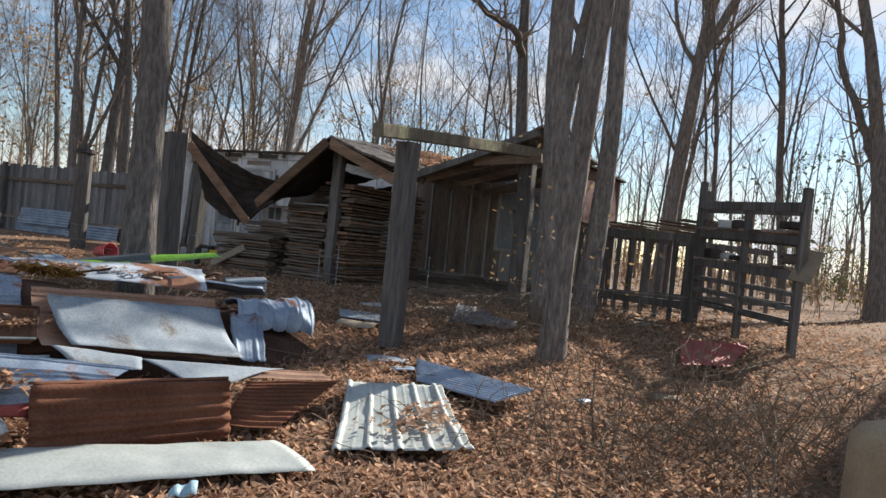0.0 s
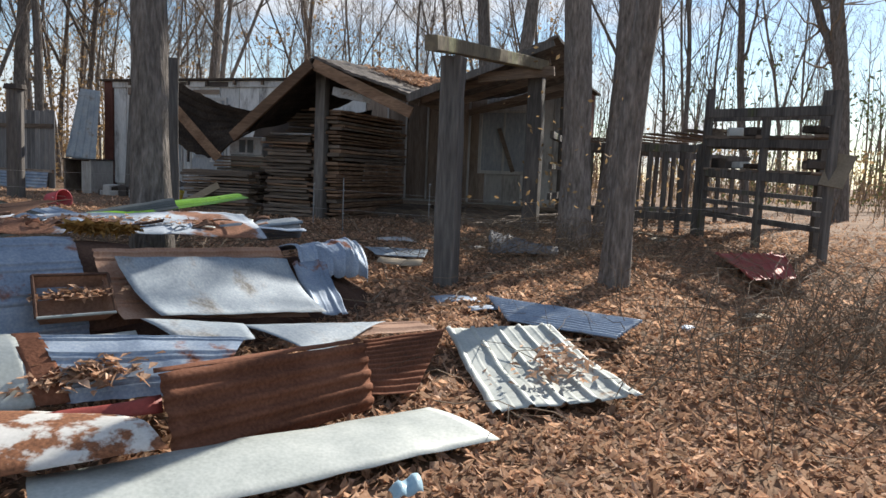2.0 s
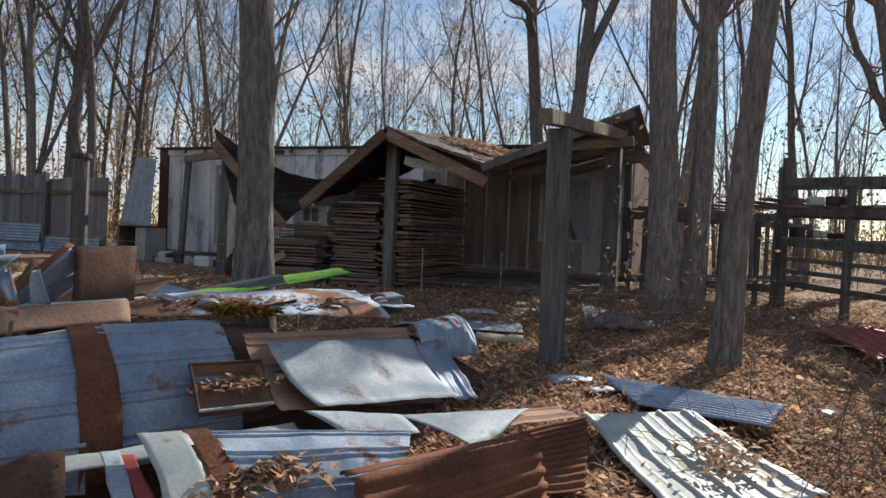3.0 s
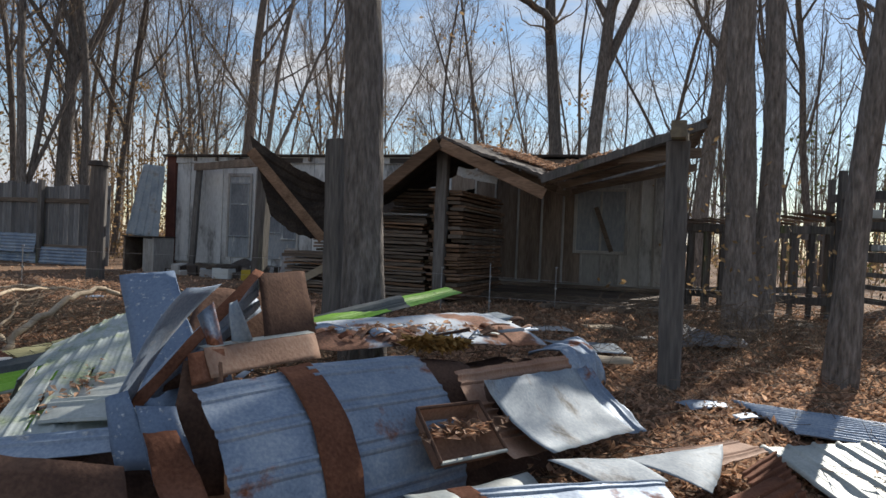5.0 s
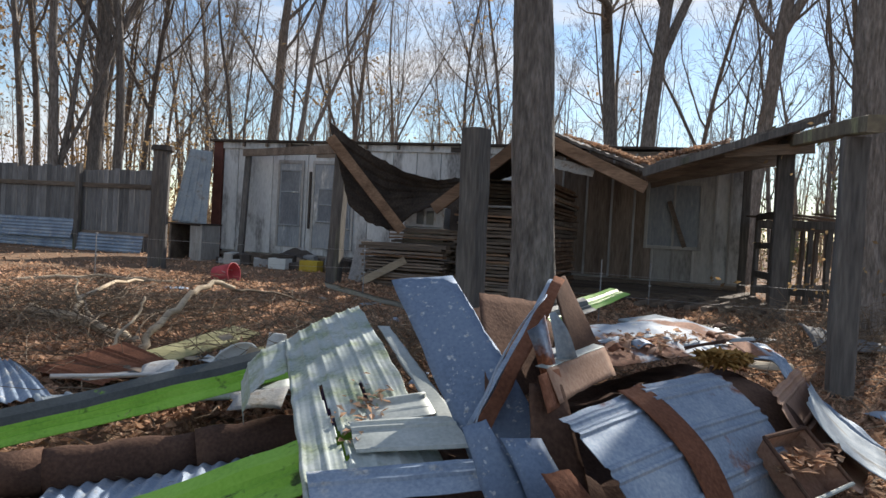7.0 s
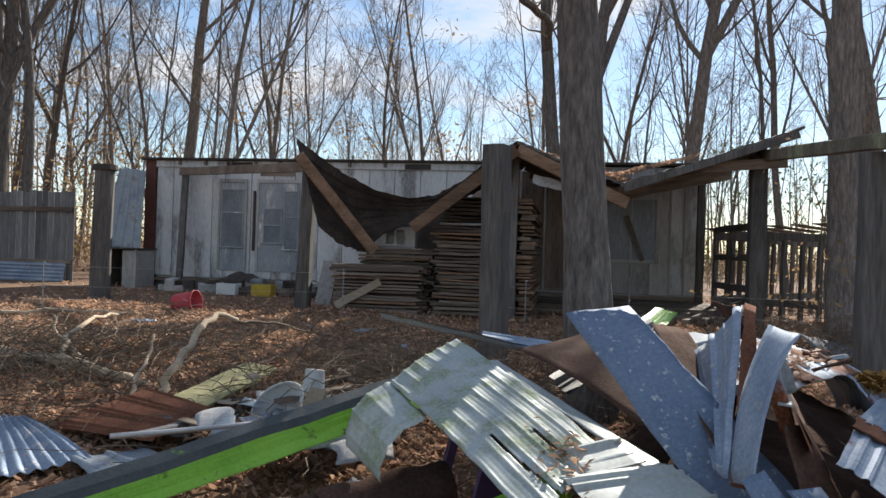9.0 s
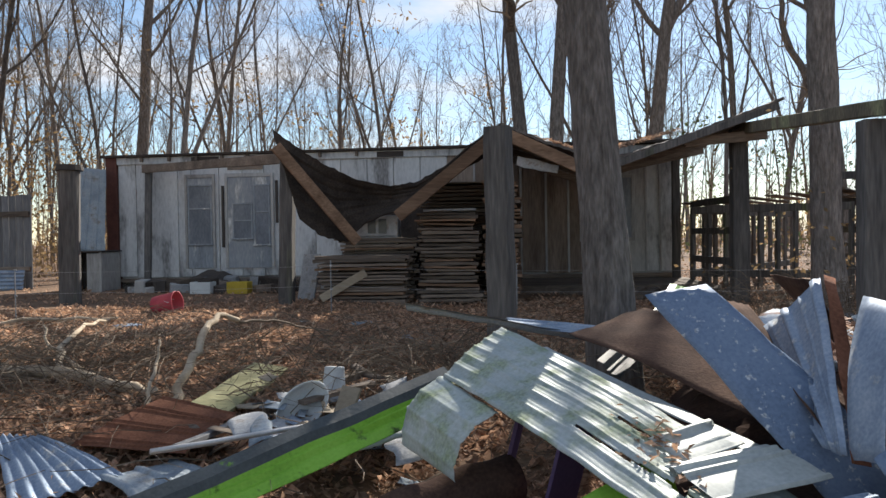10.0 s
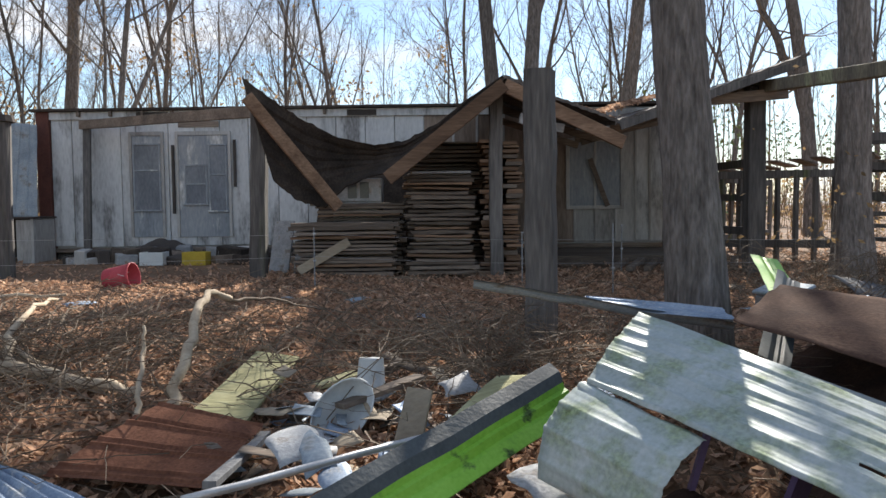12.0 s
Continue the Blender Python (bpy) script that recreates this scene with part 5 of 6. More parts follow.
trim("metal_trim", (-4.72, 6.95, .94), (-6.75, 6.35, .50), ("black_trim", "lime"), "long lime-green and black metal trim across the debris", 0.18, 0.16, -1)
trim("metal_trim", (-4.55, 5.30, .86), (-5.7, 5.42, .40), ("lime", "lime"), "long bright lime-green metal trim", 0.3, 0.14, -1)
trim("metal_trim", (-2.42, 7.92, 1.27), (-3.65, 6.65, 1.08), ("lime", "lime"), "bright lime-green metal trim on the heap", 0.17, 0.045, -1)
trim("metal_trim", (-2.87, 7.33, 1.23), (-4.05, 6.45, 1.0), ("black_trim", "black_trim"), "dark metal trim behind the heap", 0.12, 0.08, -1)
trim("gutter", (-4.72, 7.61, 1.24), (-3.5, 7.05, 1.0), ("pale_metal", "pale_metal"), "pale blue gutter sticking out of the heap", 0.09, 0.05, -1)

# rusted tray with a rolled rim
tray = thing("metal_tray", "rusted metal tray with leaves caught in it", "tray")
TC = [Vector(p) for p in ((-3.02, 4.86, .91), (-2.70, 5.06, .90), (-2.60, 4.88, .72), (-2.93, 4.68, .72))]
dip = (TC[1] - TC[0]).cross(TC[3] - TC[0]).normalized() * 0.09
dip = dip if dip.z < 0 else -dip
floor_c = [TC[k].lerp(sum(TC, Vector()) / 4, 0.18) + dip for k in range(4)]
tv0 = TC + floor_c + [p + dip * 0.06 for p in TC] + [p + dip * 0.06 for p in floor_c]
part("pan", (tv0, [(4, 5, 6, 7), (15, 14, 13, 12)] + [(k, (k + 1) % 4, 4 + (k + 1) % 4, 4 + k) for k in range(4)] + [(8 + (k + 1) % 4, 8 + k, 12 + k, 12 + (k + 1) % 4) for k in range(4)]), "pink_rust", tray)
for k in range(4):
    part("rim", tube([TC[k], TC[(k + 1) % 4]], [.009, .009], 7), "white_metal" if k == 2 else "dark_rust", tray)

# torn flakes and curls on top of the heap
rng = random.Random(58)
for k in range(46):
    f, g = rng.random(), rng.random()
    p = Vector((-3.72, 5.25, 1.13)) + Vector((1.7, 1.1, -.08)) * f + Vector((-.1, .55, .02)) * g
    a, l, w = rng.uniform(-.3, 1.3), rng.uniform(0.06, 0.24), rng.uniform(0.02, 0.07)
    d, e = Vector((math.cos(a), math.sin(a), rng.uniform(-.1, .3))) * l, Vector((-math.sin(a), math.cos(a), rng.uniform(-.2, .5))) * w
    sheet("metal_flake", [p, p + d, p + d + e, p + e], rng.choice(("galv_clean", "white_metal", "pale_metal", "rust", "pink_rust", "dark_rust")), "torn curled flake of sheet metal on the heap", "flat", "w", rng.uniform(-.02, .03), rng.uniform(-.01, .02), .015, seed=k, category="scrap", group="torn metal flakes", ragged=0.03)

# dark filler mound added under the sheets, standing for the shaded hollows
hv, hf = [], []
hn = 70
for j in range(hn + 1):
    for i in range(hn + 1):
        x, y = -5.2 + 4.2 * i / hn, 3.9 + 4.2 * j / hn
        a, b = Vector((-4.25, 4.95)), Vector((-2.0, 7.1))
        p = Vector((x, y))
        t = min(1, max(0, (p - a).dot(b - a) / (b - a).length_squared))
        d = (p - a.lerp(b, t)).length
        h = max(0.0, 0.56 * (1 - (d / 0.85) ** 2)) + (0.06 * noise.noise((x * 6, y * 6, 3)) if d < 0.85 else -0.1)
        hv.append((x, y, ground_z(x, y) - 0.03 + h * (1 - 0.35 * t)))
for j in range(hn):
    for i in range(hn):
        hf.append((j * (hn + 1) + i, j * (hn + 1) + i + 1, (j + 1) * (hn + 1) + i + 1, (j + 1) * (hn + 1) + i))
tagged(part("scrap_rubble", (hv, hf), "dark_rust"), "dark filler mound for the shaded hollows inside the heap", "scrap", kind="stuff")
scatter_leaves("straw", (-3.05, 5.30, 1.10), (-2.72, 5.46, 1.07), (-3.0, 5.44, 1.11), 520, "tuft of orange-brown pine straw on the sheets", 4, 0.01, "straw", 0.05)
scatter_leaves("leaf_drift", (-.45, 4.75, .30), (.15, 4.85, .32), (-.25, 5.5, .38), 130, "dry leaves lying on a white sheet", 5, 0.02)
scatter_leaves("leaf_drift", (-4.72, 5.0, .80), (-4.5, 5.0, .82), (-4.62, 5.55, .95), 60, "dry leaves caught on a ribbed sheet", 6, 0.015, "leaf", 0.022)
scatter_leaves("leaf_drift", (-2.9, 4.1, .46), (-2.3, 4.15, .48), (-2.85, 4.35, .56), 220, "dry leaves caught before the heap", 7, 0.02)
scatter_leaves("leaf_drift", (-3.0, 4.75, .77), (-2.62, 4.9, .77), (-2.95, 4.9, .80), 80, "dry leaves in the rusted tray", 8, 0.01)
scatter_leaves("leaf_drift", (-3.4, 5.5, 1.10), (-2.3, 6.3, 1.05), (-3.4, 5.9, 1.12), 260, "dry leaves and flakes on the heap", 9, 0.02, "leaf", 0.03)

# ---- branches and sticks ----
def branch(points, r0, r1, label, seed=0, mat="pale_branch", forks=()):
    t = thing("fallen_branch", label, "branch", None, "fallen branches")
    pts = polyline(points, r0 * 0.7, 5, seed)
    part("stem", tube(pts, [r0 + (r1 - r0) * k / (len(pts) - 1) for k in range(len(pts))], 8), mat, t, smooth=True)
    for fpts, f0, f1 in forks:
        q = polyline(fpts, f0 * 0.8, 4, seed + 1)
        part("fork", tube(q, [f0 + (f1 - f0) * k / (len(q) - 1) for k in range(len(q))], 6), mat, t, smooth=True)
    return t


branch([(-6.1, 8.3, .52), (-6.05, 8.45, .72), (-5.85, 9.1, .98), (-5.72, 9.5, 1.05), (-5.54, 9.67, .98)], .034, .022, "pale crooked fallen branch rising from the leaves", 1)
branch([(-5.56, 9.66, .97), (-5.2, 10.0, .93), (-4.8, 10.3, .80), (-4.5, 10.6, .72)], .014, .006, "thin dark end of a fallen branch", 2, "twig")
branch([(-7.4, 9.75, .72), (-6.95, 9.35, .70), (-6.45, 8.95, .62), (-6.2, 8.75, .55)], .05, .04, "thick grey fallen limb with upright forks", 3, "pale_branch",
       (([(-6.85, 9.3, .70), (-6.9, 9.5, .85), (-6.78, 10.3, .95), (-6.62, 11.1, .90)], .03, .012), ([(-6.6, 9.1, .66), (-7.0, 9.8, .84), (-7.05, 9.9, 1.0)], .02, .008)))
branch([(-6.28, 8.1, .55), (-6.25, 8.3, .72), (-6.2, 8.7, .82), (-6.18, 8.8, .96)], .016, .009, "thin pale upright stick", 4)
branch([(-8.6, 12.2, .72), (-7.6, 12.6, .82), (-6.6, 12.4, .80)], .03, .015, "long pale branch lying before the shed", 5)
rng = random.Random(77)
tv, tf = [], []


def twig_at(x, y, n=1, hmax=0.35):
    for _ in range(n):
        a, ln = rng.uniform(0, 6.28), rng.uniform(0.2, 0.9)
        z = ground_z(x, y) + rng.uniform(0.01, 0.08)
        rise = rng.uniform(0.0, hmax)
        pts = polyline([(x, y, z), (x + math.cos(a) * ln * 0.5, y + math.sin(a) * ln * 0.5, z + rise * 0.8), (x + math.cos(a) * ln, y + math.sin(a) * ln, z + rise)], 0.03, 2, rng.randrange(9999))
        r = rng.uniform(0.002, 0.006)
        g = tube(pts, [r * (1 - 0.15 * k) for k in range(len(pts))], 3, False)
        k = len(tv)
        tv.extend(g[0])
        tf.extend([tuple(i + k for i in q) for q in g[1]])


for _ in range(1000):
    twig_at(rng.gauss(-6.8, 1.0), rng.gauss(9.6, 0.8), 1, 0.3)
for _ in range(1500):
    twig_at(rng.uniform(-8.5, 5), rng.uniform(4.5, 13), 1, 0.15)
for _ in range(600):
    twig_at(rng.gauss(2.4, 0.8), rng.gauss(5.4, 0.7), 1, 0.7)
for _ in range(700):
    twig_at(rng.gauss(-4.0, 0.7), rng.gauss(8.4, 0.5), 1, 0.35)
for _ in range(700):
    twig_at(rng.gauss(0.9, 0.9), rng.gauss(9.3, 0.7), 1, 0.5)
tagged(part("fallen_twigs", (tv, tf), "twig"), "fine dead twigs and weeds over the ground", "twigs", kind="stuff")

# ---- loose things in the debris ----
tagged(part("board", beam((-5.92, 8.05, .58), (-5.36, 9.08, .66), 0.28, 0.03, rough=0.004, n=5, roll=8), "mossy_board"), "yellow-green lichened board lying on the leaves", "board", "loose boards")
tagged(part("board", beam((-5.24, 6.95, 0.64), (-4.38, 7.75, 0.68), 0.22, 0.03, rough=0.004, n=5, roll=-6), "mossy_board"), "yellowish weathered board lying in the debris", "board", "loose boards")
tagged(part("board", beam((-5.3, 8.5, .58), (-4.95, 8.6, .60), 0.12, 0.03, rough=0.004, n=3), "mossy_board"), "short mossy board on the leaves", "board", "loose boards")
tagged(part("board", beam((-5.26, 7.25, 0.55), (-5.14, 7.35, 0.79), 0.12, 0.025, rough=0.003, n=3, roll=10), "pale_board"), "pale board standing tilted in the debris", "board", "loose boards")
tagged(part("board", beam((-5.55, 8.0, .56), (-4.75, 8.5, .66), 0.05, 0.05, rough=0.003, n=3), "board"), "grey batten lying in the debris", "board", "loose boards")
tagged(part("conduit", tube(polyline([(-6.24, 6.75, 0.70), (-5.16, 7.05, 0.68)], 0.003, 10, 3), [0.014] * 11, 10), "pipe", smooth=True), "long thin grey metal conduit across the debris", "pipe")
tagged(part("conduit", tube(polyline([(-6.2, 6.75, .50), (-5.0, 7.0, .58)], 0.004, 5, 3), [0.012] * 6, 10), "pipe", smooth=True), "short thin grey metal conduit", "pipe")
roll = thing("metal_roll", "dark rusted rolled sheets lying under the trim", "metal roll")
for a, b, r in (((-6.9, 5.75, .36), (-6.0, 5.97, .41), .115), ((-6.02, 5.96, .41), (-5.3, 6.06, .48), .105), ((-5.32, 6.05, .48), (-4.72, 6.12, .56), .115)):
    pts = polyline([a, b], 0.006, 6, int(-a[0] * 10))
    part("rolled_sheet", tube(pts, [r + 0.008 * math.sin(k * 2.1) for k in range(len(pts))], 18), "dark_rust", roll, smooth=True)
tagged(part("panel", beam((-4.75, 6.2, .40), (-4.65, 6.1, .95), 0.10, 0.02, n=2), "purple"), "dark purple panel standing under the curved sheet", "panel")
tagged(part("panel", beam((-4.6, 5.95, .40), (-4.55, 5.8, .90), 0.2, 0.02, n=2), "purple"), "dark purple panel standing under the curved sheet", "panel")


def pail(name, m, r, h, mat, label, tilt_label="bucket"):
    t = thing(name, label, "bucket", m)
    prof = [(0.0, 0.0), (r * 0.8, 0.0), (r * 0.82, 0.01), (r * 0.98, h * 0.92), (r * 1.06, h * 0.93), (r * 1.06, h), (r * 0.97, h), (r * 0.8, 0.02), (0.0, 0.02)]
    v, f, n = [], [], 24
    for x, z in prof:
        for k in range(n):
            v.append((x * math.cos(2 * math.pi * k / n), x * math.sin(2 * math.pi * k / n), z))
    for i in range(len(prof) - 1):
        for k in range(n):
            f.append((i * n + k, i * n + (k + 1) % n, (i + 1) * n + (k + 1) % n, (i + 1) * n + k))
    part("shell", (v, f), mat, t, smooth=True)
    hp = [(r * 1.07 * math.cos(a), r * 1.07 * math.sin(a) * 0.3 + 0.02, h * 0.9 - r * 0.9 * math.sin(a)) for a in [math.pi * k / 10 for k in range(11)]]
    part("handle", tube(hp, [0.004] * 11, 5), "pipe", t)
    return t


pail("bucket", pose(-5.06, 8.20, 0.57, 176, 6, 20) @ Matrix.Translation((0, 0, -0.2)), .085, .2, "plastic", "small grey upturned plastic bucket in the debris")
pail("bucket", pose(-6.2, 13.5, .83, 82, 0, 60), .15, .32, "pink", "red plastic bucket lying on its side before the shed")
bowl_v, bowl_f = [], []
for i in range(9):
    a = math.pi * 0.5 * i / 8
    for k in range(20):
        bowl_v.append((0.2 * math.sin(a) * math.cos(k * math.pi / 10), 0.13 * math.sin(a) * math.sin(k * math.pi / 10), -0.13 * math.cos(a)))
for i in range(8):
    for k in range(20):
        bowl_f.append((i * 20 + k, i * 20 + (k + 1) % 20, (i + 1) * 20 + (k + 1) % 20, (i + 1) * 20 + k))
bowl = part("light_shade", (bowl_v, bowl_f), "plastic", smooth=True)
bowl.matrix_world = pose(-5.34, 7.85, 0.60, 50, -35, 20)
bowl.modifiers.new("thickness", "SOLIDIFY").thickness = 0.006
tagged(bowl, "grey half-shell plastic shade lying in the debris", "shade")
rng = random.Random(31)
for k in range(60):
    x, y = rng.gauss(-5.2, 0.36), rng.gauss(7.6, 0.40)
    z = ground_z(x, y) + rng.uniform(0.03, 0.13)
    a, l, w = rng.uniform(0, 3.14), rng.uniform(0.09, 0.30), rng.uniform(0.05, 0.14)
    d, e = Vector((math.cos(a), math.sin(a), rng.uniform(-.35, .35))) * l, Vector((-math.sin(a), math.cos(a), rng.uniform(-.35, .35))) * w
    p = Vector((x, y, z))
    sheet("scrap_piece", [p, p + d, p + d + e, p + e], rng.choice(["white", "pale_metal", "pale_metal", "galv_clean", "board", "pale_board"]), "torn small scrap piece lying in the debris", "flat", "w", rng.uniform(-.01, .01), rng.uniform(-.012, .012), .008, seed=k, category="scrap", group="small scrap pieces", ragged=0.03)
for x, y, l, a, mat in ((-4.2, 10.9, .28, .4, "pale_metal"), (-3.9, 9.9, .2, 1.2, "galv_clean"), (-4.6, 11.4, .15, 2.0, "white"), (-6.6, 11.9, .3, .3, "galv_clean"), (0.1, 9.6, .3, .5, "white"), (-0.3, 10.2, .5, .1, "pale_board"), (-1.0, 10.0, .5, .2, "white"), (2.9, 10.6, .5, .6, "pale_board"), (3.3, 11.2, .6, 2.0, "pale_board"), (1.3, 6.2, .2, .9, "galv_clean"), (2.0, 6.6, .3, .3, "pale_board"), (-.35, 6.75, .25, .3, "galv_clean"), (-.6, 7.0, .4, .2, "galv_clean")):
    z = ground_z(x, y) + 0.03
    p, d = Vector((x, y, z)), Vector((math.cos(a), math.sin(a), 0)) * l
    e = Vector((-math.sin(a), math.cos(a), 0.1)) * l * 0.5
    sheet("scrap_piece", [p, p + d, p + d + e, p + e], mat, "flat scrap piece lying on the leaves", "flat", "w", .012, .01, .01, seed=int(x * 50), category="scrap", group="small scrap pieces", ragged=0.03)

sheet("scrap_piece", [(-5.84, 7.35, 0.67), (-5.64, 7.41, 0.70), (-5.66, 7.13, 0.64), (-5.86, 7.13, 0.62)], "white", "crumpled white siding scrap in the debris", "flat", "w", .008, .012, .010, seed=0, category="scrap", group="small scrap pieces", ragged=0.04)
sheet("scrap_piece", [(-5.52, 7.10, 0.57), (-5.24, 7.16, 0.60), (-5.27, 6.94, 0.54), (-5.54, 6.94, 0.52)], "galv_clean", "bluish torn scrap in the debris", "flat", "w", .008, .012, .010, seed=1, category="scrap", group="small scrap pieces", ragged=0.04)
sheet("scrap_piece", [(-5.19, 6.50, 0.68), (-4.89, 6.56, 0.71), (-4.92, 6.30, 0.65), (-5.21, 6.30, 0.63)], "white", "torn white scrap under the trim", "flat", "w", .008, .012, .010, seed=2, category="scrap", group="small scrap pieces", ragged=0.04)
sheet("scrap_piece", [(-4.86, 7.75, 0.70), (-4.66, 7.81, 0.73), (-4.68, 7.63, 0.67), (-4.88, 7.63, 0.65)], "white", "crumpled white plastic sheet in the debris", "flat", "w", .008, .012, .010, seed=3, category="scrap", group="small scrap pieces", ragged=0.04)
sheet("scrap_piece", [(-5.74, 7.30, 0.66), (-5.64, 7.36, 0.69), (-5.65, 7.00, 0.63), (-5.76, 7.00, 0.61)], "pale_metal", "pale narrow scrap in the debris", "flat", "w", .008, .012, .010, seed=4, category="scrap", group="small scrap pieces", ragged=0.04)
sheet("scrap_piece", [(-5.73, 7.00, 0.61), (-5.61, 7.06, 0.64), (-5.62, 6.85, 0.58), (-5.75, 6.85, 0.56)], "galv_clean", "bluish torn scrap in the debris", "flat", "w", .008, .012, .010, seed=5, category="scrap", group="small scrap pieces", ragged=0.04)
tagged(part("board", beam((-5.34, 7.90, 0.61), (-4.80, 8.10, 0.66), 0.08, 0.03, rough=0.003, n=3), "board"), "dark grey batten leaning in the debris", "board", "loose boards")
tagged(part("board", beam((-6.12, 7.00, 0.64), (-5.75, 7.75, 0.56), 0.05, 0.03, rough=0.003, n=3), "fence_board"), "grey batten beside the rusted sheet", "board", "loose boards")

# cooler box behind the heap
cool = thing("cooler_box", "small white cooler box on the scrap", "cooler box", pose(-2.05, 7.95, .86, 3, -5, 20))
part("box_body", box(-.2, .2, -.13, .13, 0, .13, .015), "white", cool)
part("lid", box(-.215, .215, -.145, .145, .134, .16, .01), "pale_metal", cool)

# ---- junk before the shed ----
rng = random.Random(9)
for k in range(52):
    uu = rng.uniform(0.9, 4.4)
    p = B(uu, rng.uniform(0.35, 1.4), 0)
    z = ground_z(p.x, p.y)
    w, d, h = rng.uniform(.08, .24), rng.uniform(.06, .18), rng.uniform(.07, .27)
    b = part("block", box(-w, w, -d, d, 0, h, .012), rng.choice(["dark", "dark", "board", "board", "grey_wall", "roofing", "fence_board", "white"]))
    b.matrix_world = pose(p.x, p.y, z - .01, rng.uniform(-8, 8), rng.uniform(-8, 8), rng.uniform(0, 180))
    tagged(b, "dirty block of junk heaped before the shed", "junk", "junk before the shed")
for uu, mat, lab in ((2.95, "yellow", "yellow-painted crate before the shed"), (2.3, "plastic", "grey tub before the shed")):
    p = B(uu, 1.45, 0)
    b = thing("crate", lab, "crate", pose(p.x, p.y, ground_z(p.x, p.y), 0, 0, -27))
    part("crate_body", join(box(-.18, .18, -.13, -.11, 0, .2, .004), box(-.18, .18, .11, .13, 0, .2, .004), box(-.18, -.16, -.11, .11, 0, .2, .004), box(.16, .18, -.11, .11, 0, .2, .004), box(-.16, .16, -.11, .11, 0, .02, .004)), mat, b)
tyre = thing("tarp_heap", "black heap of sheeting against the shed wall", "tarp", None)
tv2, tf2 = [], []
for j in range(21):
    for i in range(41):
        uu, vv = 1.15 + 1.5 * i / 40, 0.1 + 0.9 * j / 20
        h = 0.34 * max(0, math.sin(math.pi * i / 40)) * max(0, 1 - j / 20) + 0.05 * noise.noise((uu * 6, vv * 6, 0))
        p = B(uu, vv, 0)
        tv2.append((p.x, p.y, ground_z(p.x, p.y) + h))
for j in range(20):
    for i in range(40):
        tf2.append((j * 41 + i, (j + 1) * 41 + i, (j + 1) * 41 + i + 1, j * 41 + i + 1))
part("sheeting", (tv2, tf2), "dark", tyre, smooth=True)
# white board scraps and small white box under the sagging roof
wbox = thing("window_box", "small white box with two grey panes under the fallen roof", "window box", BM)
part("box_front", ubox(5.30, 5.94, 2.9, 2.93, 1.70, 2.0), "white", wbox)
for a in (5.5, 5.66):
    part("pane", ubox(a, a + .12, 2.934, 2.94, 1.74, 1.95), "glass", wbox)
part("box_body", ubox(5.30, 5.94, 2.6, 2.896, 1.43, 2.0), "white", wbox)
for uu, z0, z1, w in ((4.62, .75, 1.45, .28), (4.9, .72, 1.38, .2)):
    b = tagged(part("leaning_board", ubeam((uu, 3.2, z0), (uu + .06, 3.0, z1), w, .03, n=2), "white"), "dirty white panel leaning on the lumber", "panel", "leaning white panels")
    b.matrix_world = BM
b = tagged(part("plank", ubeam((5.0, 3.75, .85), (5.6, 3.6, 1.2), .03, .11), "pale_board"), "pale plank leaning on the lumber stack", "plank")
b.matrix_world = BM
for k in range(8):
    uu = 8.9 + 0.22 * k
    b = tagged(part("sleeper", ubeam((uu, 3.3, .80), (uu + .5, 2.0, .84), .09, .06, rough=.004, n=3), "board"), "grey board lying on the ground under the porch", "board", "boards under the porch")
    b.matrix_world = BM
tagged(part("porch_deck", ubox(7.3, 10.6, 0.2, 2.2, .76, .90), "board"), "old grey timber deck along the shed", "deck").matrix_world = BM

# ---- fence stakes and wire ----
for x, y, top in ((-1.466, 10.52, 1.42), (-4.12, 12.4, 1.40), (-7.7, 12.9, 1.35), (-.2, 11.9, 1.35), (-1.9, 11.6, 1.3)):
    z = ground_z(x, y)
    st = thing("wire_stake", "thin white step-in fence stake", "stake", pose(x, y, z), "white wire stakes")
    part("rod", tube([(0, 0, -.05), (0, 0, top - z)], [.008, .007], 6), "white", st)
    for h in (.3, .6):
        part("clip", box(-.012, .02, -.01, .01, h - .01, h + .01, .002), "white", st)
for a, b in (((-9, 13.4), (-4.12, 12.4)), ((-4.12, 12.4), (-1.466, 10.52)), ((-1.466, 10.52), (3.2, 9.6))):
    for h in (.35, .6):
        p0, p1 = Vector((*a, ground_z(*a) + h)), Vector((*b, ground_z(*b) + h))
        tagged(part("fence_wire", tube([p0.lerp(p1, k / 8) - Vector((0, 0, .03 * math.sin(math.pi * k / 8))) for k in range(9)], [.0016] * 9, 4), "pipe"), "thin slack wire strung between stakes", "wire", "fence wires")

# ---- timber rack and pen ----
rack = thing("timber_rack", "tall dark timber rack with loaded shelves", "rack")
R0, R1 = Vector((3.86, 11.4, 0)), Vector((4.45, 9.3, 0))
off = Vector((0.28, 0.62, 0))
for p, top in ((R0, 2.92), (R1, 2.72), (R0 + off, 2.85), (R1 + off, 2.8), ((R0 + R1) / 2, 2.5)):
    part("rack_post", beam((p.x, p.y, ground_z(p.x, p.y) - .05), (p.x + .03, p.y, top), .09, .09, rough=.004, n=4), "post", rack)
for z in (1.0, 1.2, 1.38, 1.62, 2.06, 2.48):
    for o in (Vector((0, 0, 0)), off):
        a, b = R0 + o, R1 + o
        part("rail", beam((a.x, a.y, z + .08), (b.x, b.y, z), .05, .12 if z > 1.5 else .06, rough=.004, n=3), "post", rack)
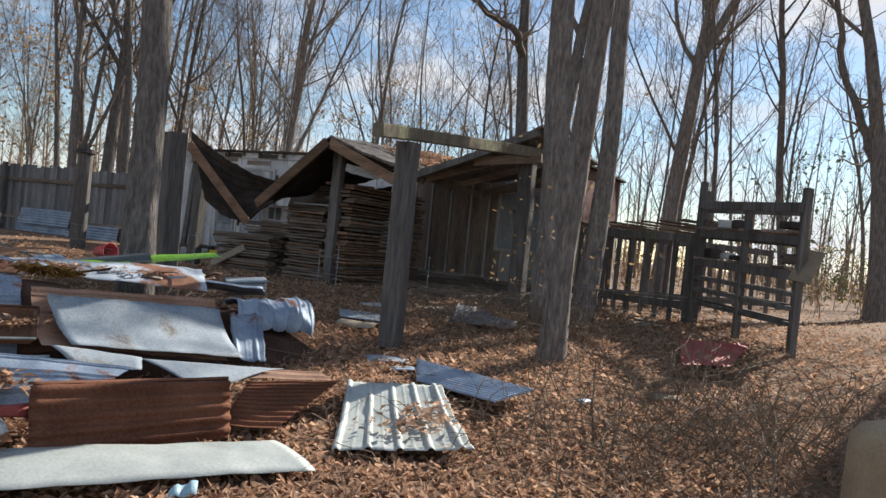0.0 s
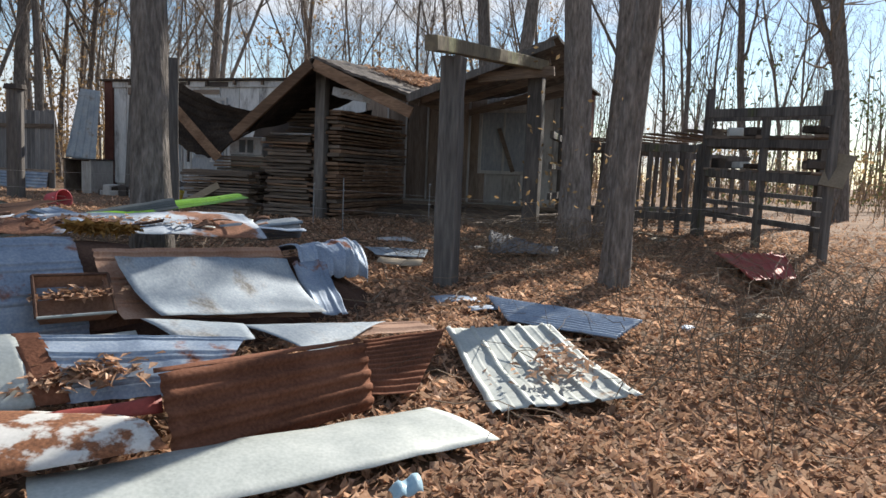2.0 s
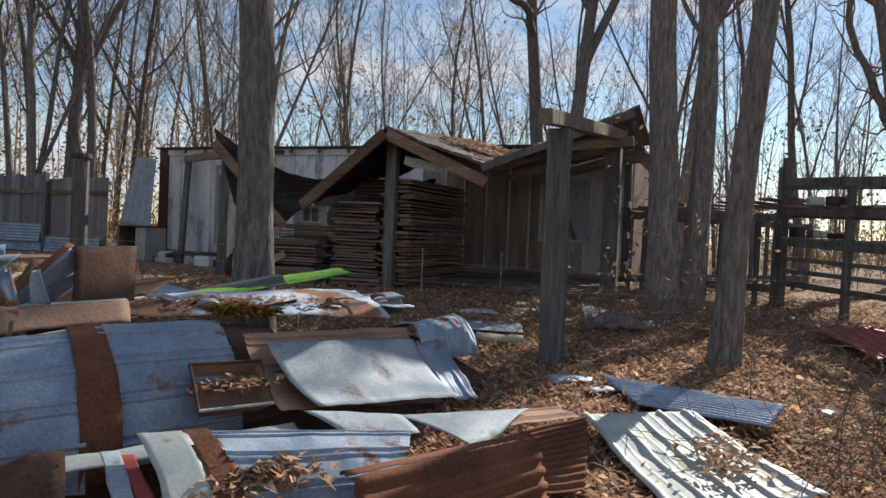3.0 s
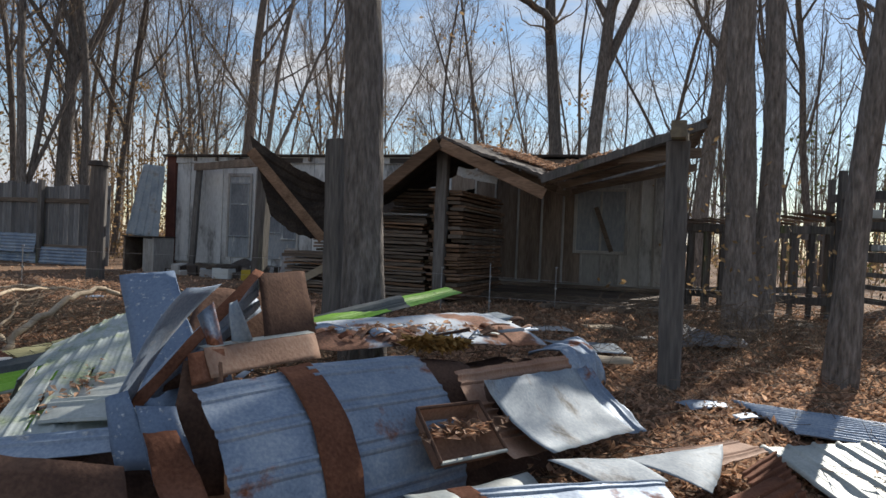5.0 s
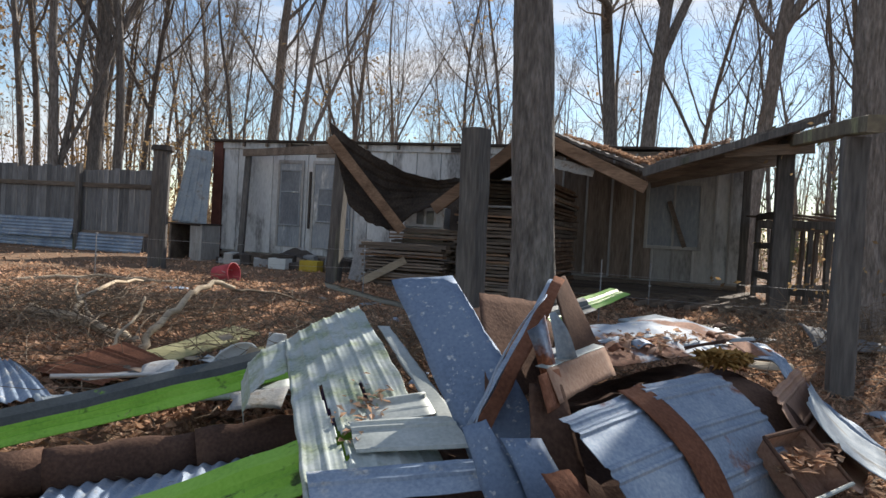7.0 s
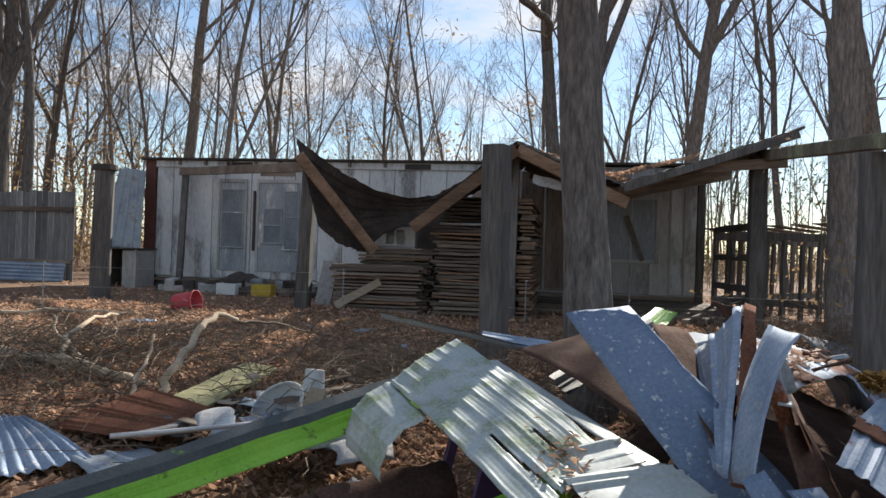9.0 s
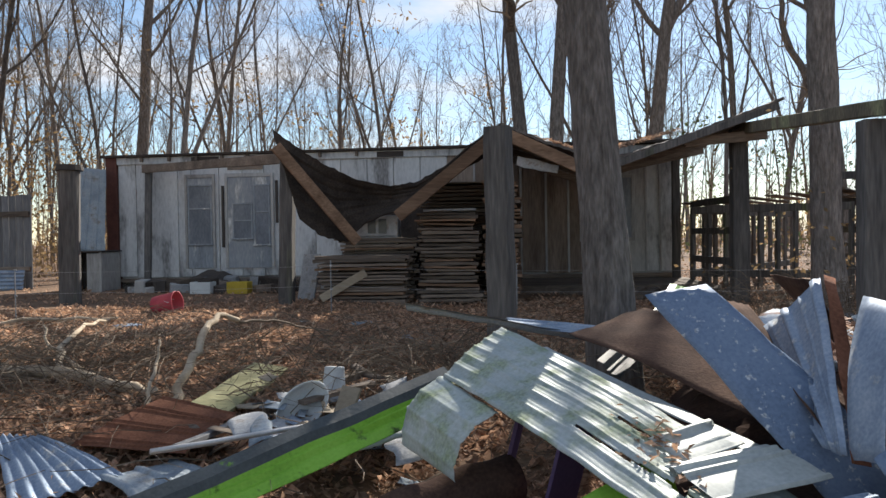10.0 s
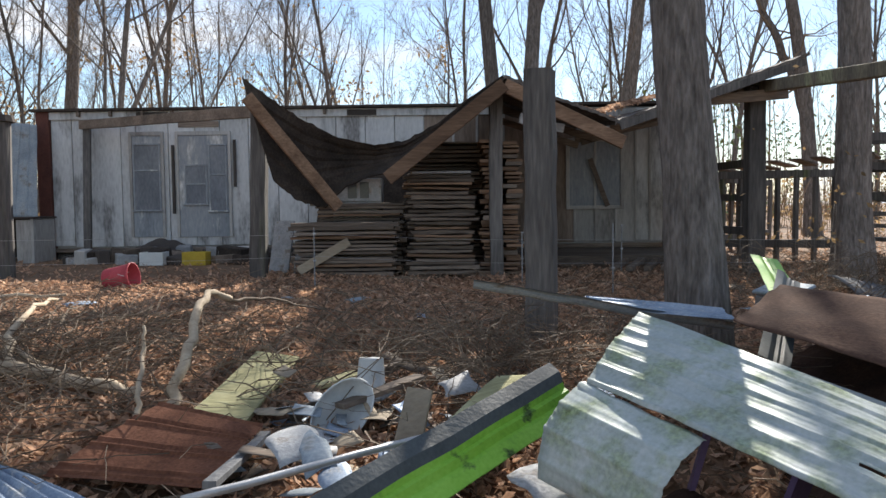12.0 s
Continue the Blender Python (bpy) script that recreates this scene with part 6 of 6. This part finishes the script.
for z in (1.70, 2.16):
    for k in range(9):
        a = (R0 + Vector((.04, 0, 0))).lerp(R1 + Vector((.04, 0, 0)), (k + .5) / 9)
        part("slat", beam((a.x - .05, a.y, z + .05 - .005 * k), (a.x + .33, a.y + .68, z + .05 - .005 * k), .18, .035, rough=.006, n=2), "board", rack)
rng = random.Random(12)
for k in range(14):
    p = R0.lerp(R1, rng.uniform(.08, .95)) + off * rng.uniform(.2, .8)
    z = rng.choice((1.775, 2.235))
    w, d, h = rng.uniform(.06, .16), rng.uniform(.05, .12), rng.uniform(.06, .16)
    b = part("block", box(-w, w, -d, d, 0, h, .015), rng.choice(["dark", "board", "roofing", "plastic"]))
    b.matrix_world = pose(p.x, p.y, z - .01, 0, 0, rng.uniform(0, 180))
    tagged(b, "dark block of junk lying on the rack", "junk", "junk on the rack")
tagged(part("hanging_board", beam((4.42, 9.22, 1.55), (4.6, 9.26, 1.95), .3, .02, n=2, roll=20), "pale_board"), "pale square panel hung on the rack", "panel")
pen = thing("pen", "low dark timber pen with a plank roof", "pen")
for k in range(10):
    p = Vector((2.2, 13.2, 0)).lerp(Vector((3.8, 11.5, 0)), k / 9)
    part("upright", beam((p.x, p.y, ground_z(p.x, p.y) - .05), (p.x + .02, p.y, 2.12), .06, .07, rough=.004, n=3), "post", pen)
for k in range(12):
    p = Vector((2.2, 13.2, 0)).lerp(Vector((6.8, 15.5, 0)), k / 11)
    part("upright", beam((p.x, p.y, ground_z(p.x, p.y) - .05), (p.x + .02, p.y, 2.12), .06, .07, rough=.004, n=3), "post", pen)
for z in (1.0, 2.05):
    part("rail", beam((2.2, 13.2, z), (3.8, 11.5, z), .06, .12, rough=.004, n=4), "post", pen)
    part("rail", beam((2.2, 13.2, z), (6.8, 15.5, z), .06, .12, rough=.004, n=4), "post", pen)
for k in range(9):
    a, b = Vector((2.1, 13.2, 2.16)).lerp(Vector((3.9, 11.4, 2.34)), k / 8), Vector((4.3, 14.4, 2.16)).lerp(Vector((4.7, 11.8, 2.3)), k / 8)
    part("roof_plank", beam(a, b, .2, .03, rough=.006, n=3), "board", pen)
for k in range(3):
    tagged(part("rail_fence", beam((1.5, 11.4, 1.25 + .45 * k), (2.2, 13.2, 1.25 + .45 * k), .05, .1, rough=.004, n=3), "post"), "weathered rail between porch and pen", "rail", "porch rails")

# sawn stump by the path
stump = thing("tree_stump", "pale weathered sawn stump beside the path", "stump", pose(2.14, 3.4, ground_z(2.14, 3.4)))
part("stem", tube([(0, 0, -.1), (0, 0, .3), (.01, 0, .7), (.01, 0, .78), (.01, 0, .83), (.01, 0, .86)], [.25, .2, .2, .19, .15, .07], 18), "wood_end", stump, smooth=True)
